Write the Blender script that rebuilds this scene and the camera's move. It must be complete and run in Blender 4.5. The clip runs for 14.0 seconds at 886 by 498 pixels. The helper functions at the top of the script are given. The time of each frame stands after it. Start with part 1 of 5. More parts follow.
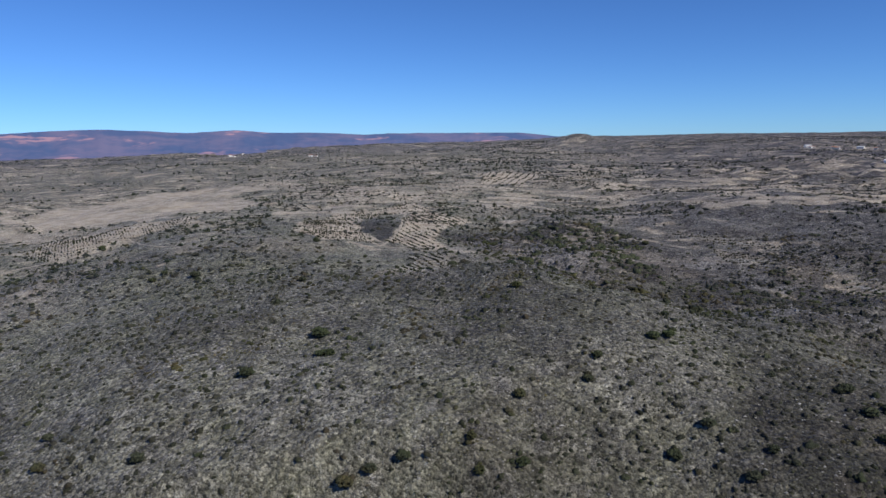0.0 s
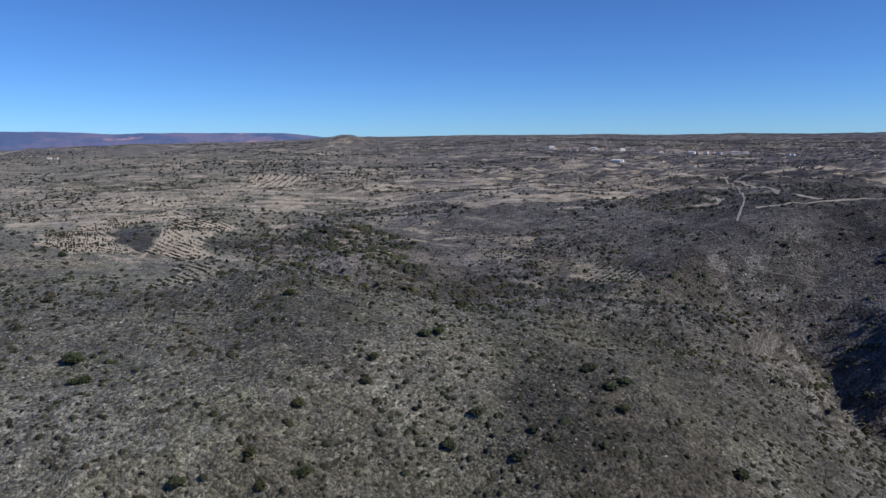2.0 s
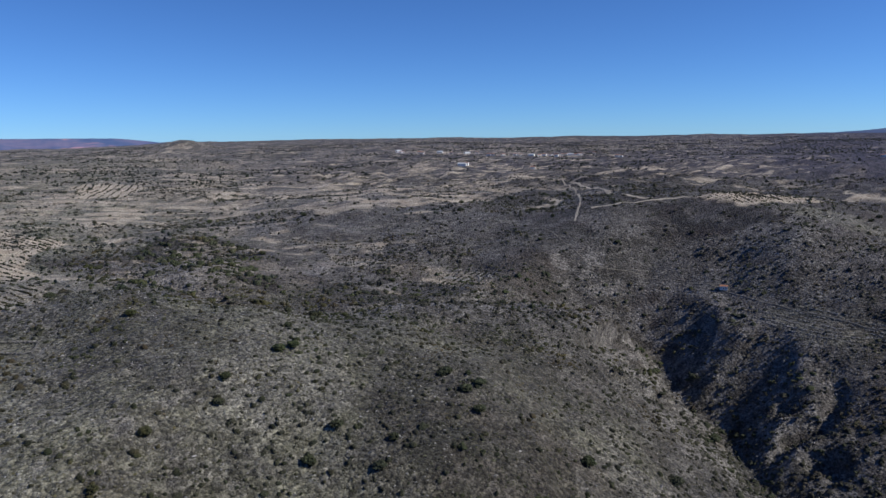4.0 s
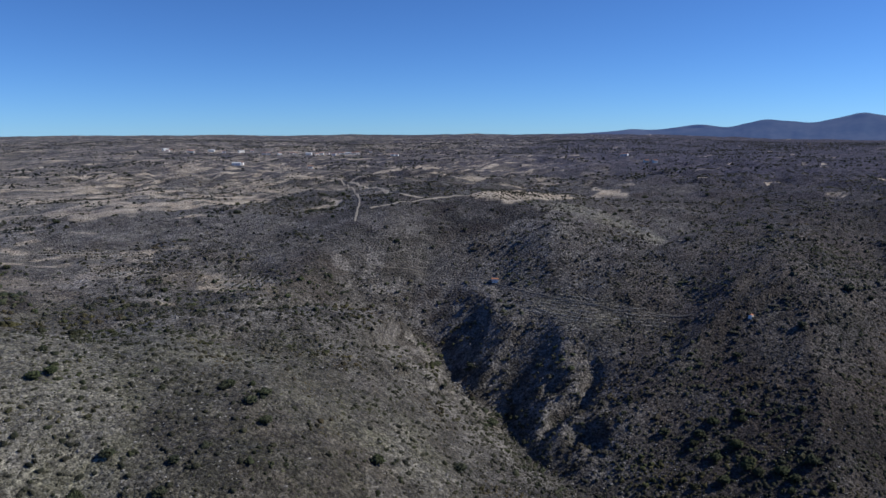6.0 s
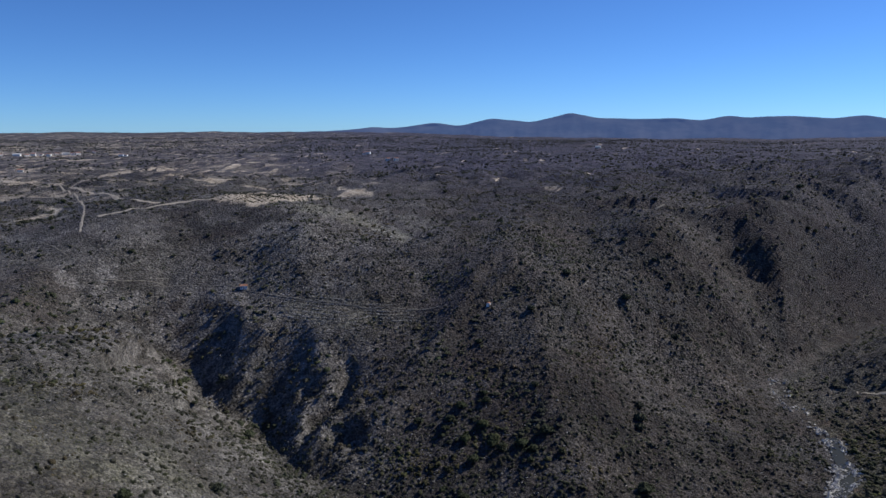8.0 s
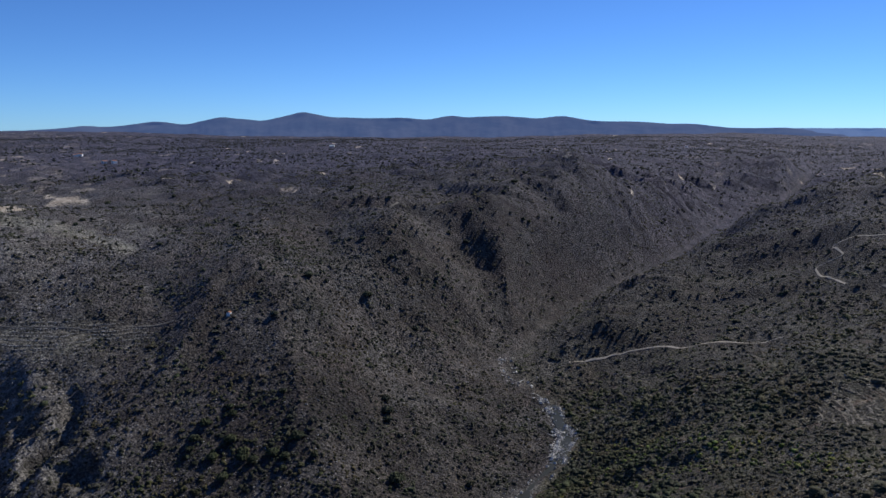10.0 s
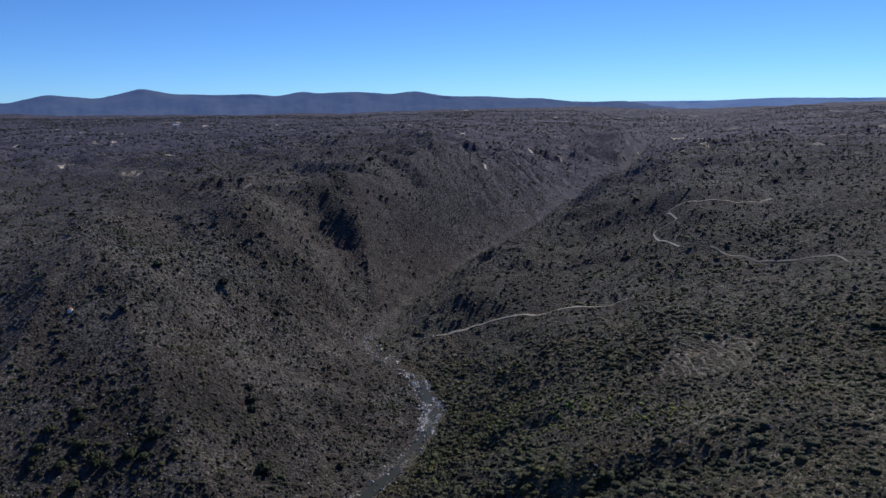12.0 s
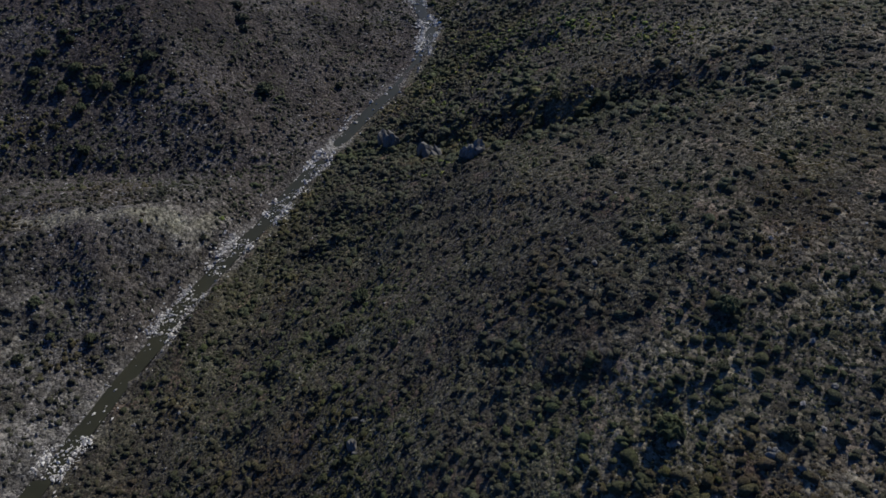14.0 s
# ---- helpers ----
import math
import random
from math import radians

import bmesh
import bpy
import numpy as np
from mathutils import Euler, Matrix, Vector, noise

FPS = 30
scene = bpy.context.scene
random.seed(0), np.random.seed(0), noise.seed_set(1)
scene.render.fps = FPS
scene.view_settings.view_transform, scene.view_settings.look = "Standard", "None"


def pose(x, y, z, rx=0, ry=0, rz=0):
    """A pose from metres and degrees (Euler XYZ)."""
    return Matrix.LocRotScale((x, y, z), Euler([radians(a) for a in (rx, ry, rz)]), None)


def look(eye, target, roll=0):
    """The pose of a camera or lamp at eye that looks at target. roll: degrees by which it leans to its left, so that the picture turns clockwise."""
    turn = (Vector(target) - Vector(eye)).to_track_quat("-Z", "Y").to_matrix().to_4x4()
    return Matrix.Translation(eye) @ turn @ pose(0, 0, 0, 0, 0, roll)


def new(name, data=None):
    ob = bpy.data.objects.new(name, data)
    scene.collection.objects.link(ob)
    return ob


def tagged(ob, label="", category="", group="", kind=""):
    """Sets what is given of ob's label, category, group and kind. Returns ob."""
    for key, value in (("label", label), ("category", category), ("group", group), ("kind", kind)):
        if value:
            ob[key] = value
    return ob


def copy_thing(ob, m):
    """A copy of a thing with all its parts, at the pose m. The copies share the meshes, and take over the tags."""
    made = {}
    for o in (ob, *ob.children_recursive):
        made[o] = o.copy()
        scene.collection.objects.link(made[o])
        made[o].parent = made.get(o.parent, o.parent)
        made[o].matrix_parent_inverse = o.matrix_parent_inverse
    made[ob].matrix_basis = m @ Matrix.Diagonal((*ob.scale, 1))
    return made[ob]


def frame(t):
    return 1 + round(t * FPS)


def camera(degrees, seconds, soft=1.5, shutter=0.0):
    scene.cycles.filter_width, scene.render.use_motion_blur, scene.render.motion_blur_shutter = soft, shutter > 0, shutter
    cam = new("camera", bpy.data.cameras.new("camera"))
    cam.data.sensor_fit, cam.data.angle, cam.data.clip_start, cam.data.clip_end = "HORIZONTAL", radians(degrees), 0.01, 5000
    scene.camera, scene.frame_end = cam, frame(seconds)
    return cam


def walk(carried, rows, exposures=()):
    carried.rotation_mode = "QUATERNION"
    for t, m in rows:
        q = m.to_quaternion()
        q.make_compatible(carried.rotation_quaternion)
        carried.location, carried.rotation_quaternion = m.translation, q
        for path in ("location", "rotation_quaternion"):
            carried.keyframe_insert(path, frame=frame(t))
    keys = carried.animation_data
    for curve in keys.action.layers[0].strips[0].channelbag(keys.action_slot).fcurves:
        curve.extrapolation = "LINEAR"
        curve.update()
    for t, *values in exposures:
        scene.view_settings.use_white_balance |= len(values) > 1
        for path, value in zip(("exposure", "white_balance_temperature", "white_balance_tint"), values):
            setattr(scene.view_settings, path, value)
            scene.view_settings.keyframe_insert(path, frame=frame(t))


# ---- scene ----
# A river gorge in dry scrub hills, seen from a hovering aircraft that turns and then looks down.
cam = camera(62.7, 14.0, 1.5)
# seconds, yaw, pitch, roll, then the drift east, north and up from 200 m over the river
PATH = [
    (0.0, -0.00, -8.74, -0.73, 3.3, 2.9, -13.1),
    (0.5, -1.16, -8.75, -0.68, 3.5, 2.4, -12.4),
    (1.0, -8.27, -8.80, -0.56, 3.5, 1.9, -11.7),
    (1.5, -15.46, -8.88, -0.53, 3.1, 1.5, -11.1),
    (2.0, -18.06, -8.90, -0.46, 2.8, 1.3, -10.4),
    (2.2, -18.96, -8.92, -0.50, 2.6, 1.2, -10.1),
    (4.3, -31.98, -8.85, -0.63, 1.9, 0.8, -7.3),
    (4.5, -33.39, -8.93, -0.48, 1.9, 0.8, -7.0),
    (5.0, -37.19, -8.97, -0.50, 1.7, 0.6, -6.4),
    (5.5, -42.15, -9.02, -0.38, 1.4, 0.5, -5.8),
    (6.0, -47.22, -9.08, -0.27, 1.2, 0.4, -5.0),
    (6.5, -52.06, -9.15, -0.27, 1.0, 0.2, -4.1),
    (7.0, -56.92, -9.21, -0.18, 0.8, 0.2, -3.2),
    (7.5, -61.88, -9.29, -0.09, 0.6, 0.2, -2.3),
    (8.0, -67.06, -9.36, -0.16, 0.3, 0.1, -1.4),
    (8.5, -72.69, -9.36, -0.20, 0.2, 0.0, -0.7),
    (9.0, -78.06, -9.36, -0.18, -0.0, -0.0, -0.0),
    (9.2, -80.14, -9.36, -0.11, -0.1, 0.0, 0.2),
    (11.3, -96.35, -9.41, -0.72, -0.2, 0.3, 2.5),
    (11.5, -97.15, -9.42, -0.77, -0.1, 0.4, 2.6),
    (12.0, -98.81, -11.47, -0.70, 0.1, 0.5, 2.8),
    (12.5, -98.88, -19.93, -0.73, 0.6, 0.6, 3.0),
    (13.0, -98.81, -28.30, -0.99, 1.6, 0.3, 3.4),
    (13.5, -98.59, -35.37, -1.32, 3.1, -0.1, 4.1),
    (14.0, -98.39, -41.32, -1.32, 4.7, -0.6, 5.0),
]


def aim(yaw, pitch, roll, dx, dy, dz):
    return pose(dx, dy, 200 + dz, 0, 0, yaw) @ pose(0, 0, 0, 90 + pitch) @ pose(0, 0, 0, 0, 0, roll)


walk(cam, [(row[0], aim(*row[1:])) for row in PATH])

# ---- light ----
SUN_BEARING, SUN_HEIGHT = 128.0, 39.0
sky_world = bpy.data.worlds.new("sky")
scene.world = sky_world
sky_world.use_nodes = True
wn = sky_world.node_tree
sky = wn.nodes.new("ShaderNodeTexSky")
sky.sky_type = "NISHITA"
sky.sun_disc = False
sky.sun_elevation = radians(SUN_HEIGHT)
sky.sun_rotation = radians(SUN_BEARING)
sky.altitude = 2200
sky.air_density = 0.8
sky.dust_density = 0.1
sky.ozone_density = 3.0
back = wn.nodes["Background"]
back.inputs["Strength"].default_value = 0.085
tint = wn.nodes.new("ShaderNodeMix")
tint.data_type, tint.blend_type = "RGBA", "MULTIPLY"
tint.inputs[0].default_value = 1.0
tint.inputs[7].default_value = (0.515, 0.87, 1.37, 1)
wn.links.new(sky.outputs[0], tint.inputs[6])
wn.links.new(tint.outputs[2], back.inputs["Color"])
sun_data = bpy.data.lights.new("sun", "SUN")
sun_data.energy, sun_data.angle, sun_data.color = 3.9, radians(0.53), (1.0, 0.95, 0.86)
sun = new("sun", sun_data)
sb, se = radians(SUN_BEARING), radians(SUN_HEIGHT)
sun.matrix_basis = look((math.sin(sb) * math.cos(se) * 900, math.cos(sb) * math.cos(se) * 900, math.sin(se) * 900), (0, 0, 0))

# ---- lie of the land ----
# spot heights, placed along the camera's view rays at guessed levels: east, north, height above the river
NEAR_HILL = [
    (2, 211, 78), (-128, 233, 68), (129, 215, 74), (3, 254, 95), (-127, 278, 88), (133, 263, 90),
    (3, 327, 108), (-275, 672, 112), (-167, 656, 116), (-92, 425, 112), (-234, 440, 95),
    (324, 308, 46), (301, 237, 26), (176, 232, 72), (220, 205, 44), (119, 209, 72), (245, 118, 22), (239, 74, 20),
]
# the bare crest that hides the valley behind it, then the lower spur above the gorge
CREST_ONE = [
    (33, 380, 121), (54, 363, 119), (73, 344, 115), (98, 333, 112), (127, 325, 103), (153, 299, 96), (180, 272, 87), (195, 262, 77), (216, 235, 60),
]
CREST_TWO = [
    (172, 366, 97), (204, 369, 94), (241, 364, 89), (299, 369, 78), (335, 352, 63), (335, 322, 54), (318, 300, 45), (314, 268, 27), (305, 232, 18),
    (192, 335, 86), (243, 332, 79), (278, 317, 66), (258, 281, 56), (229, 293, 72), (151, 345, 94), (179, 302, 87), (205, 267, 71),
]
GULLY = [
    (105, 412, 92), (150, 408, 85), (132, 464, 96), (100, 461, 100), (174, 452, 89), (226, 442, 81), (81, 556, 104), (146, 590, 99), (133, 750, 103),
    (8, 466, 108), (-59, 682, 113), (265, 562, 98), (302, 484, 86), (389, 430, 74), (392, 490, 100), (255, 663, 108),
]
EAST_HILL = [
    (624, 513, 124), (446, 477, 112), (514, 354, 110), (589, 492, 124), (483, 310, 86), (402, 359, 56),
    (424, 415, 68), (468, 373, 80), (452, 159, 80), (633, 346, 112), (593, 167, 114), (651, 77, 116),
    (376, 140, 50), (379, 59, 22), (322, 122, 24), (357, 239, 15), (523, 19, 22),
    (402, 318, 54), (412, 285, 58), (425, 240, 57), (450, 205, 63), (440, 330, 69), (462, 270, 77), (500, 420, 100), (545, 390, 112),
    (553, 65, 55), (674, 16, 75), (740, -53, 105), (838, -110, 66), (960, -190, 66), (647, -21, 25),
]
SOUTH_BANK = [
    (564, -100, 14), (568, -139, 30), (506, -210, 52), (639, -302, 78), (668, -343, 105), (630, -408, 108),
    (493, -318, 82), (669, -202, 54), (750, -264, 72), (697, -124, 34), (726, -165, 50), (832, -257, 68),
    (951, -373, 92), (360, -189, 72), (356, -252, 86), (371, -113, 40), (247, -120, 66), (195, -158, 90),
    (867, -355, 100), (923, -440, 128), (963, -618, 142), (950, -729, 150), (411, -90, 14), (432, -154, 50),
    (65, -91, 78), (95, -13, 48), (127, -121, 90), (158, -71, 77), (225, -43, 41), (632, -102, 40), (775, -200, 51), (899, -306, 68),
    (1059, -449, 86), (1269, -592, 100), (1487, -824, 110), (1648, -1133, 110),
]
PLATEAU = [
    (-436, 970, 98), (-800, 1416, 92), (-432, 751, 90), (-304, 1035, 110), (-656, 1775, 125), (-43, 718, 112),
    (-89, 1453, 125), (232, 1360, 125), (457, 950, 118), (121, 698, 112), (390, 1691, 122), (603, 887, 118),
    (784, 543, 118), (1212, 1302, 122), (969, 353, 122), (697, 150, 112), (974, 273, 122), (935, 39, 128),
    (970, -169, 128), (1706, 769, 130), (1760, 76, 138), (1180, -230, 118), (1240, -330, 92), (2881, -2097, 150),
    (1789, -759, 135),
]
AROUND = [
    (0, -220, 112), (-250, -60, 96), (-180, 60, 40), (0, 60, 14), (60, 20, 20), (20, -60, 66), (-420, 90, 40), (-380, 230, 40),
    (-700, -300, 140), (0, -900, 150), (500, -900, 150), (-900, 500, 96), (-1500, -1500, 160), (0, -2500, 170), (-2500, 0, 165),
    (-800, 1000, 105), (1200, -1300, 155),
]


def rim(bearing, r):
    """Height of the far land, fitted to the camera's skyline: it lies lower before the western range and the sierra."""
    b = (bearing + 180) % 360 - 180
    dip = max(math.exp(-((b + 27) / 22) ** 2), 0.75 * math.exp(-((b - 88) / 20) ** 4), 0.85 * math.exp(-((b - 118) / 9) ** 2))
    west = math.exp(-((b + 30) / 20) ** 2)
    return (140 - 14 * dip - 26 * west) if r < 4000 else (188 - 46 * dip - 30 * west)


FAR = [(math.sin(radians(a)) * r, math.cos(radians(a)) * r, rim(a, r)) for r, q in ((3300, 18), (4900, 10), (6500, 30)) for a in range(0, 360, q)]
RIVER_PLAN = [
    (-620, 150, -14), (-420, 150, -12), (-240, 152, -10), (-90, 168, -8), (40, 158, -6), (148, 112, -4), (188, 94, -3), (238, 61, -2),
    (286, 33, -1), (343, -8, 0), (389, -39, 1), (449, -61, 3), (506, -56, 5), (530, -41, 6), (573, -27, 8), (623, -45, 11),
    (701, -82, 13), (790, -125, 14), (893, -198, 16), (1010, -280, 20), (1155, -358, 25), (1350, -480, 32), (1600, -680, 46),
    (2000, -900, 72), (2400, -1050, 90),
]
BROOK_PLAN = [(60, 500, 98), (112, 428, 90), (160, 412, 84), (215, 410, 79), (264, 404, 72), (326, 405, 60), (372, 398, 46), (388, 370, 34), (363, 327, 21), (360, 298, 13), (340, 252, 8), (320, 212, 6), (310, 120, 4), (304, 60, 2), (312, 14, 0)]


# lone hills on the plain: east, north, rise, radius
KNOLLS = [(590, 478, 11, 105), (552, 2949, 44, 110), (734, 2702, 26, 170), (1180, 2450, 16, 120)]


def squeeze(x, y):
    r = np.hypot(x, y) + 1e-9
    k = np.arcsinh(r / 220.0) / r
    return x * k, y * k


def hash2(ix, iy, seed):
    h = (ix.astype(np.int64) * 374761393 + iy.astype(np.int64) * 668265263 + seed * 974711) & 0xFFFFFFFF
    h = ((h ^ (h >> 13)) * 1274126177) & 0xFFFFFFFF
    return ((h ^ (h >> 16)) & 0xFFFFFF) / float(0xFFFFFF)


def value(x, y, seed=0):
    """Smooth noise, -1 to 1, one cell to a unit."""
    ix, iy = np.floor(x), np.floor(y)
    fx, fy = x - ix, y - iy
    fx, fy = fx * fx * fx * (fx * (fx * 6 - 15) + 10), fy * fy * fy * (fy * (fy * 6 - 15) + 10)
    a, b = hash2(ix, iy, seed), hash2(ix + 1, iy, seed)
    c, d = hash2(ix, iy + 1, seed), hash2(ix + 1, iy + 1, seed)
    return ((a + (b - a) * fx) * (1 - fy) + (c + (d - c) * fx) * fy) * 2 - 1


def fbm(x, y, size, octaves=4, seed=0):
    out, amp = 0.0, 0.5
    for k in range(octaves):
        ca, sa = math.cos(0.7 * k + 0.3), math.sin(0.7 * k + 0.3)
        out = out + amp * value((x * ca - y * sa) / size + 17.3 * k, (x * sa + y * ca) / size + 9.1 * k, seed + k)
        size, amp = size / 2.03, amp / 2
    return out


def along(line, x, y):
    """Distance to a winding line, and its third value at the nearest place."""
    best, val = np.full(x.shape, 1e9), np.zeros(x.shape)
    for (x0, y0, z0), (x1, y1, z1) in zip(line[:-1], line[1:]):
        ux, uy = x1 - x0, y1 - y0
        s = np.clip(((x - x0) * ux + (y - y0) * uy) / (ux * ux + uy * uy), 0, 1)
        d = np.hypot(x - x0 - s * ux, y - y0 - s * uy)
        val = np.where(d < best, z0 + s * (z1 - z0), val)
        best = np.minimum(best, d)
    return best, val


def winding(plan, sway, cuts=6, seed=3):
    """A smooth bed through the points of a plan, with small bends of its own."""
    p = np.array(plan, float)
    p = np.vstack([2 * p[0] - p[1], p, 2 * p[-1] - p[-2]])
    s = np.arange(cuts)[:, None] / cuts
    out = []
    for a, b, c, d in zip(p[:-3], p[1:-2], p[2:-1], p[3:]):
        out.append(0.5 * (2 * b + (c - a) * s + (2 * a - 5 * b + 4 * c - d) * s ** 2 + (3 * b - a - 3 * c + d) * s ** 3))
    out = np.vstack(out + [p[-2:-1]])
    k = np.arange(len(out)) / 3.1
    out[:, 0] += sway * value(k, k * 0 + 0.5, seed)
    out[:, 1] += sway * value(k, k * 0 + 0.5, seed + 7)
    return out.tolist()


# gullies: line, depth, half width
CUTS = [
    ([(712, 19), (674, 11), (636, 2), (629, -15), (636, -35)], 5, 8),
    ([(854, -110), (817, -109), (705, -114), (671, -118)], 7, 10),
    ([(608, 32), (596, 18), (600, -4)], 5, 10),
    ([(793, -69), (782, -81), (774, -98)], 7, 12),
    ([(402, 338), (379, 329), (360, 325)], 9, 7),
    ([(401, 285), (387, 282), (375, 283), (355, 281), (315, 255)], 12, 7),
    ([(412, 247), (397, 236), (378, 230), (365, 235), (344, 237)], 8, 7),
    ([(403, 268), (389, 258), (371, 256), (353, 259)], 7, 6),
    ([(412, 384), (396, 375), (357, 346)], 7, 6),
    ([(405, 303), (389, 298), (370, 298)], 8, 6),
    ([(312, -10), (290, -40), (258, -70), (242, -97), (234, -116), (215, -138)], 13, 17),
]

RIVER = winding(RIVER_PLAN, 3.5)
BROOK = winding(BROOK_PLAN, 5.0, 5, 11)
# the river again, each point with its length downstream
miles = np.concatenate([[0], np.cumsum(np.hypot(np.diff([q[0] for q in RIVER]), np.diff([q[1] for q in RIVER])))])
RIVER_MILES = [(q[0], q[1], m) for q, m in zip(RIVER, miles)]


def ramp(v, a, b):
    s = np.clip((v - a) / (b - a), 0, 1)
    return s * s * (3 - 2 * s)


def right_of(stream, x, y):
    """1 on the right bank of a stream, 0 on the left."""
    best, side = np.full(x.shape, 1e9), np.zeros(x.shape)
    for (x0, y0, _), (x1, y1, _) in zip(stream[:-1], stream[1:]):
        ux, uy = x1 - x0, y1 - y0
        s = np.clip(((x - x0) * ux + (y - y0) * uy) / (ux * ux + uy * uy), 0, 1)
        d = np.hypot(x - x0 - s * ux, y - y0 - s * uy)
        side = np.where(d < best, (ux * (y - y0) - uy * (x - x0)) < 0, side)
        best = np.minimum(best, d)
    return side


def hollow(x, y):
    """1 in the small hollows between ridges, below 0 on their backs."""
    return 1 - np.abs(fbm(x, y, 64, 3, 35)) * 5.0


def detail(x, y, dr, db):
    """The small lie of the land, which rides on the spot heights."""
    r = np.hypot(x, y)
    calm = np.minimum(ramp(dr, 6, 60), ramp(db, 0, 30) * 0.8 + 0.2)
    big = (1 - 0.8 * np.exp(-((x - 545) ** 2 + (y - 410) ** 2) / 190 ** 2)) * ramp(r, 120, 500) * (1 - 0.45 * ramp(r, 1800, 4200))
    z = calm * (fbm(x, y, 150, 3, 5) * 9 * big + fbm(x, y, 46, 3, 9) * 3.4 + fbm(x, y, 13, 2, 13) * 0.9)
    return z + fbm(x, y, 620, 3, 21) * 18 * ramp(r, 1000, 2200) * (1 - ramp(r, 3800, 4800))


spots = np.array(NEAR_HILL + CREST_ONE + CREST_TWO + GULLY + EAST_HILL + SOUTH_BANK + PLATEAU + AROUND + FAR + RIVER_PLAN[4:], float)
SU, SV = squeeze(spots[:, 0], spots[:, 1])
SOFT = 0.05


def kernel(du, dv):
    return np.sqrt(du * du + dv * dv + SOFT * SOFT)


n_spots = len(spots)
system = kernel(SU[:, None] - SU[None], SV[:, None] - SV[None]) - np.eye(n_spots) * 0.01
full = np.zeros((n_spots + 1, n_spots + 1))
full[:n_spots, :n_spots] = system
full[:n_spots, n_spots] = full[n_spots, :n_spots] = 1
WEIGHTS = np.linalg.solve(full, np.append(spots[:, 2] - detail(spots[:, 0], spots[:, 1], along(RIVER, spots[:, 0], spots[:, 1])[0], along(BROOK, spots[:, 0], spots[:, 1])[0]), 0.0))


def height(x, y):
    x, y = np.atleast_1d(np.asarray(x, float)), np.atleast_1d(np.asarray(y, float))
    u, v = squeeze(x, y)
    z = np.full(x.shape, WEIGHTS[n_spots])
    for k in range(n_spots):
        z += WEIGHTS[k] * kernel(u - SU[k], v - SV[k])
    r = np.hypot(x, y)
    dr, zr = along(RIVER, x, y)
    db, zb = along(BROOK, x, y)
    z += detail(x, y, dr, db)
    for kx, ky, kh, kr in KNOLLS:
        z += kh * np.exp(-((x - kx) ** 2 + (y - ky) ** 2) / kr ** 2)
    # rock ribs that run down to the brook and the river
    rib = 1 - np.abs(fbm(x, y, 30, 3, 31)) * 2.6
    z += rib * 9 * (1 - 0.8 * right_of(BROOK, x, y)) * ramp(db, 3, 20) * (1 - ramp(db, 30, 66)) * (1 - ramp(y, 370, 440)) * ramp(y, 110, 190) * ramp(x, 290, 340)
    z += rib * 3.0 * ramp(dr, 10, 40) * (1 - ramp(dr, 60, 150)) * ramp(x, 80, 200)
    down = along(RIVER_MILES, x, y)[1] / 62 + 0.5 * fbm(x, y, 120, 3, 33)
    spur = 1 - 2.2 * np.abs(value(down, dr / 190, 34)) - 0.55 * np.abs(value(down * 2.7, dr / 90, 36))
    z += spur * 13.0 * ramp(dr, 12, 70) * (1 - ramp(dr, 150, 330)) * ramp(x, 520, 680) * (1 - 0.55 * right_of(RIVER, x, y)) * (1 - ramp(x, 2200, 2600))
    z += hollow(x, y) * (-1.6 - 2.0 * ramp(r, 700, 1100)) * ramp(x, 330, 480) * (1 - ramp(r, 1500, 2200)) * ramp(dr, 20, 90)
    z += 1.0 * ramp(fbm(x, y, 48, 3, 37), 0.02, 0.14) * ramp(-y - 0.45 * (x - 330), 5, 40) * (1 - ramp(r, 420, 560)) * ramp(r, 70, 110)
    for line, depth, wide in CUTS:
        d, deep = along([(a, b, math.sin(math.pi * (k + 0.3) / len(line))) for k, (a, b) in enumerate(line)], x + 4 * value(x / 14, y / 14, 73), y + 4 * value(x / 14, y / 14, 74))
        z -= deep * depth * (np.exp(-(d / wide) ** 2) - 0.35 * np.exp(-(d / wide / 2.6) ** 2))
    # beds
    z = np.minimum(z, zb + 1.0 + np.maximum(db - 3, 0) * (0.45 + 0.22 * ramp(y, 180, 260) + 0.16 * (1 - right_of(BROOK, x, y)) * ramp(y, 170, 220) * (1 - ramp(y, 330, 400))) + fbm(x, y, 16, 2, 41) * 2 * ramp(db, 2, 10))
    floor_r = zr - 1.0 + 1.5 * ramp(fbm(x, y, 15, 2, 46), 0.05, 0.2) + np.maximum(dr - 2.0 + 2.2 * fbm(x, y, 17, 2, 44), 0) * 0.42 + np.maximum(dr - 7, 0) * 0.55 + fbm(x, y, 22, 3, 43) * 0.9 * ramp(dr, 2, 12)
    z = np.minimum(z, floor_r + ramp(dr, 20, 70) * 30)
    near_bed = 1 - ramp(dr, 7, 26)
    z = z * (1 - near_bed) + np.minimum(floor_r, np.maximum(z, zr - 0.6)) * near_bed
    return z


# ---- end of the land ----


def mat(name):
    m = bpy.data.materials.new(name)
    m.use_nodes = True
    t = m.node_tree
    return m, t, t.nodes["Principled BSDF"]


def node(t, kind, **inputs):
    n = t.nodes.new("ShaderNode" + kind)
    for k, v in inputs.items():
        n.inputs[k.replace("_", " ")].default_value = v
    return n


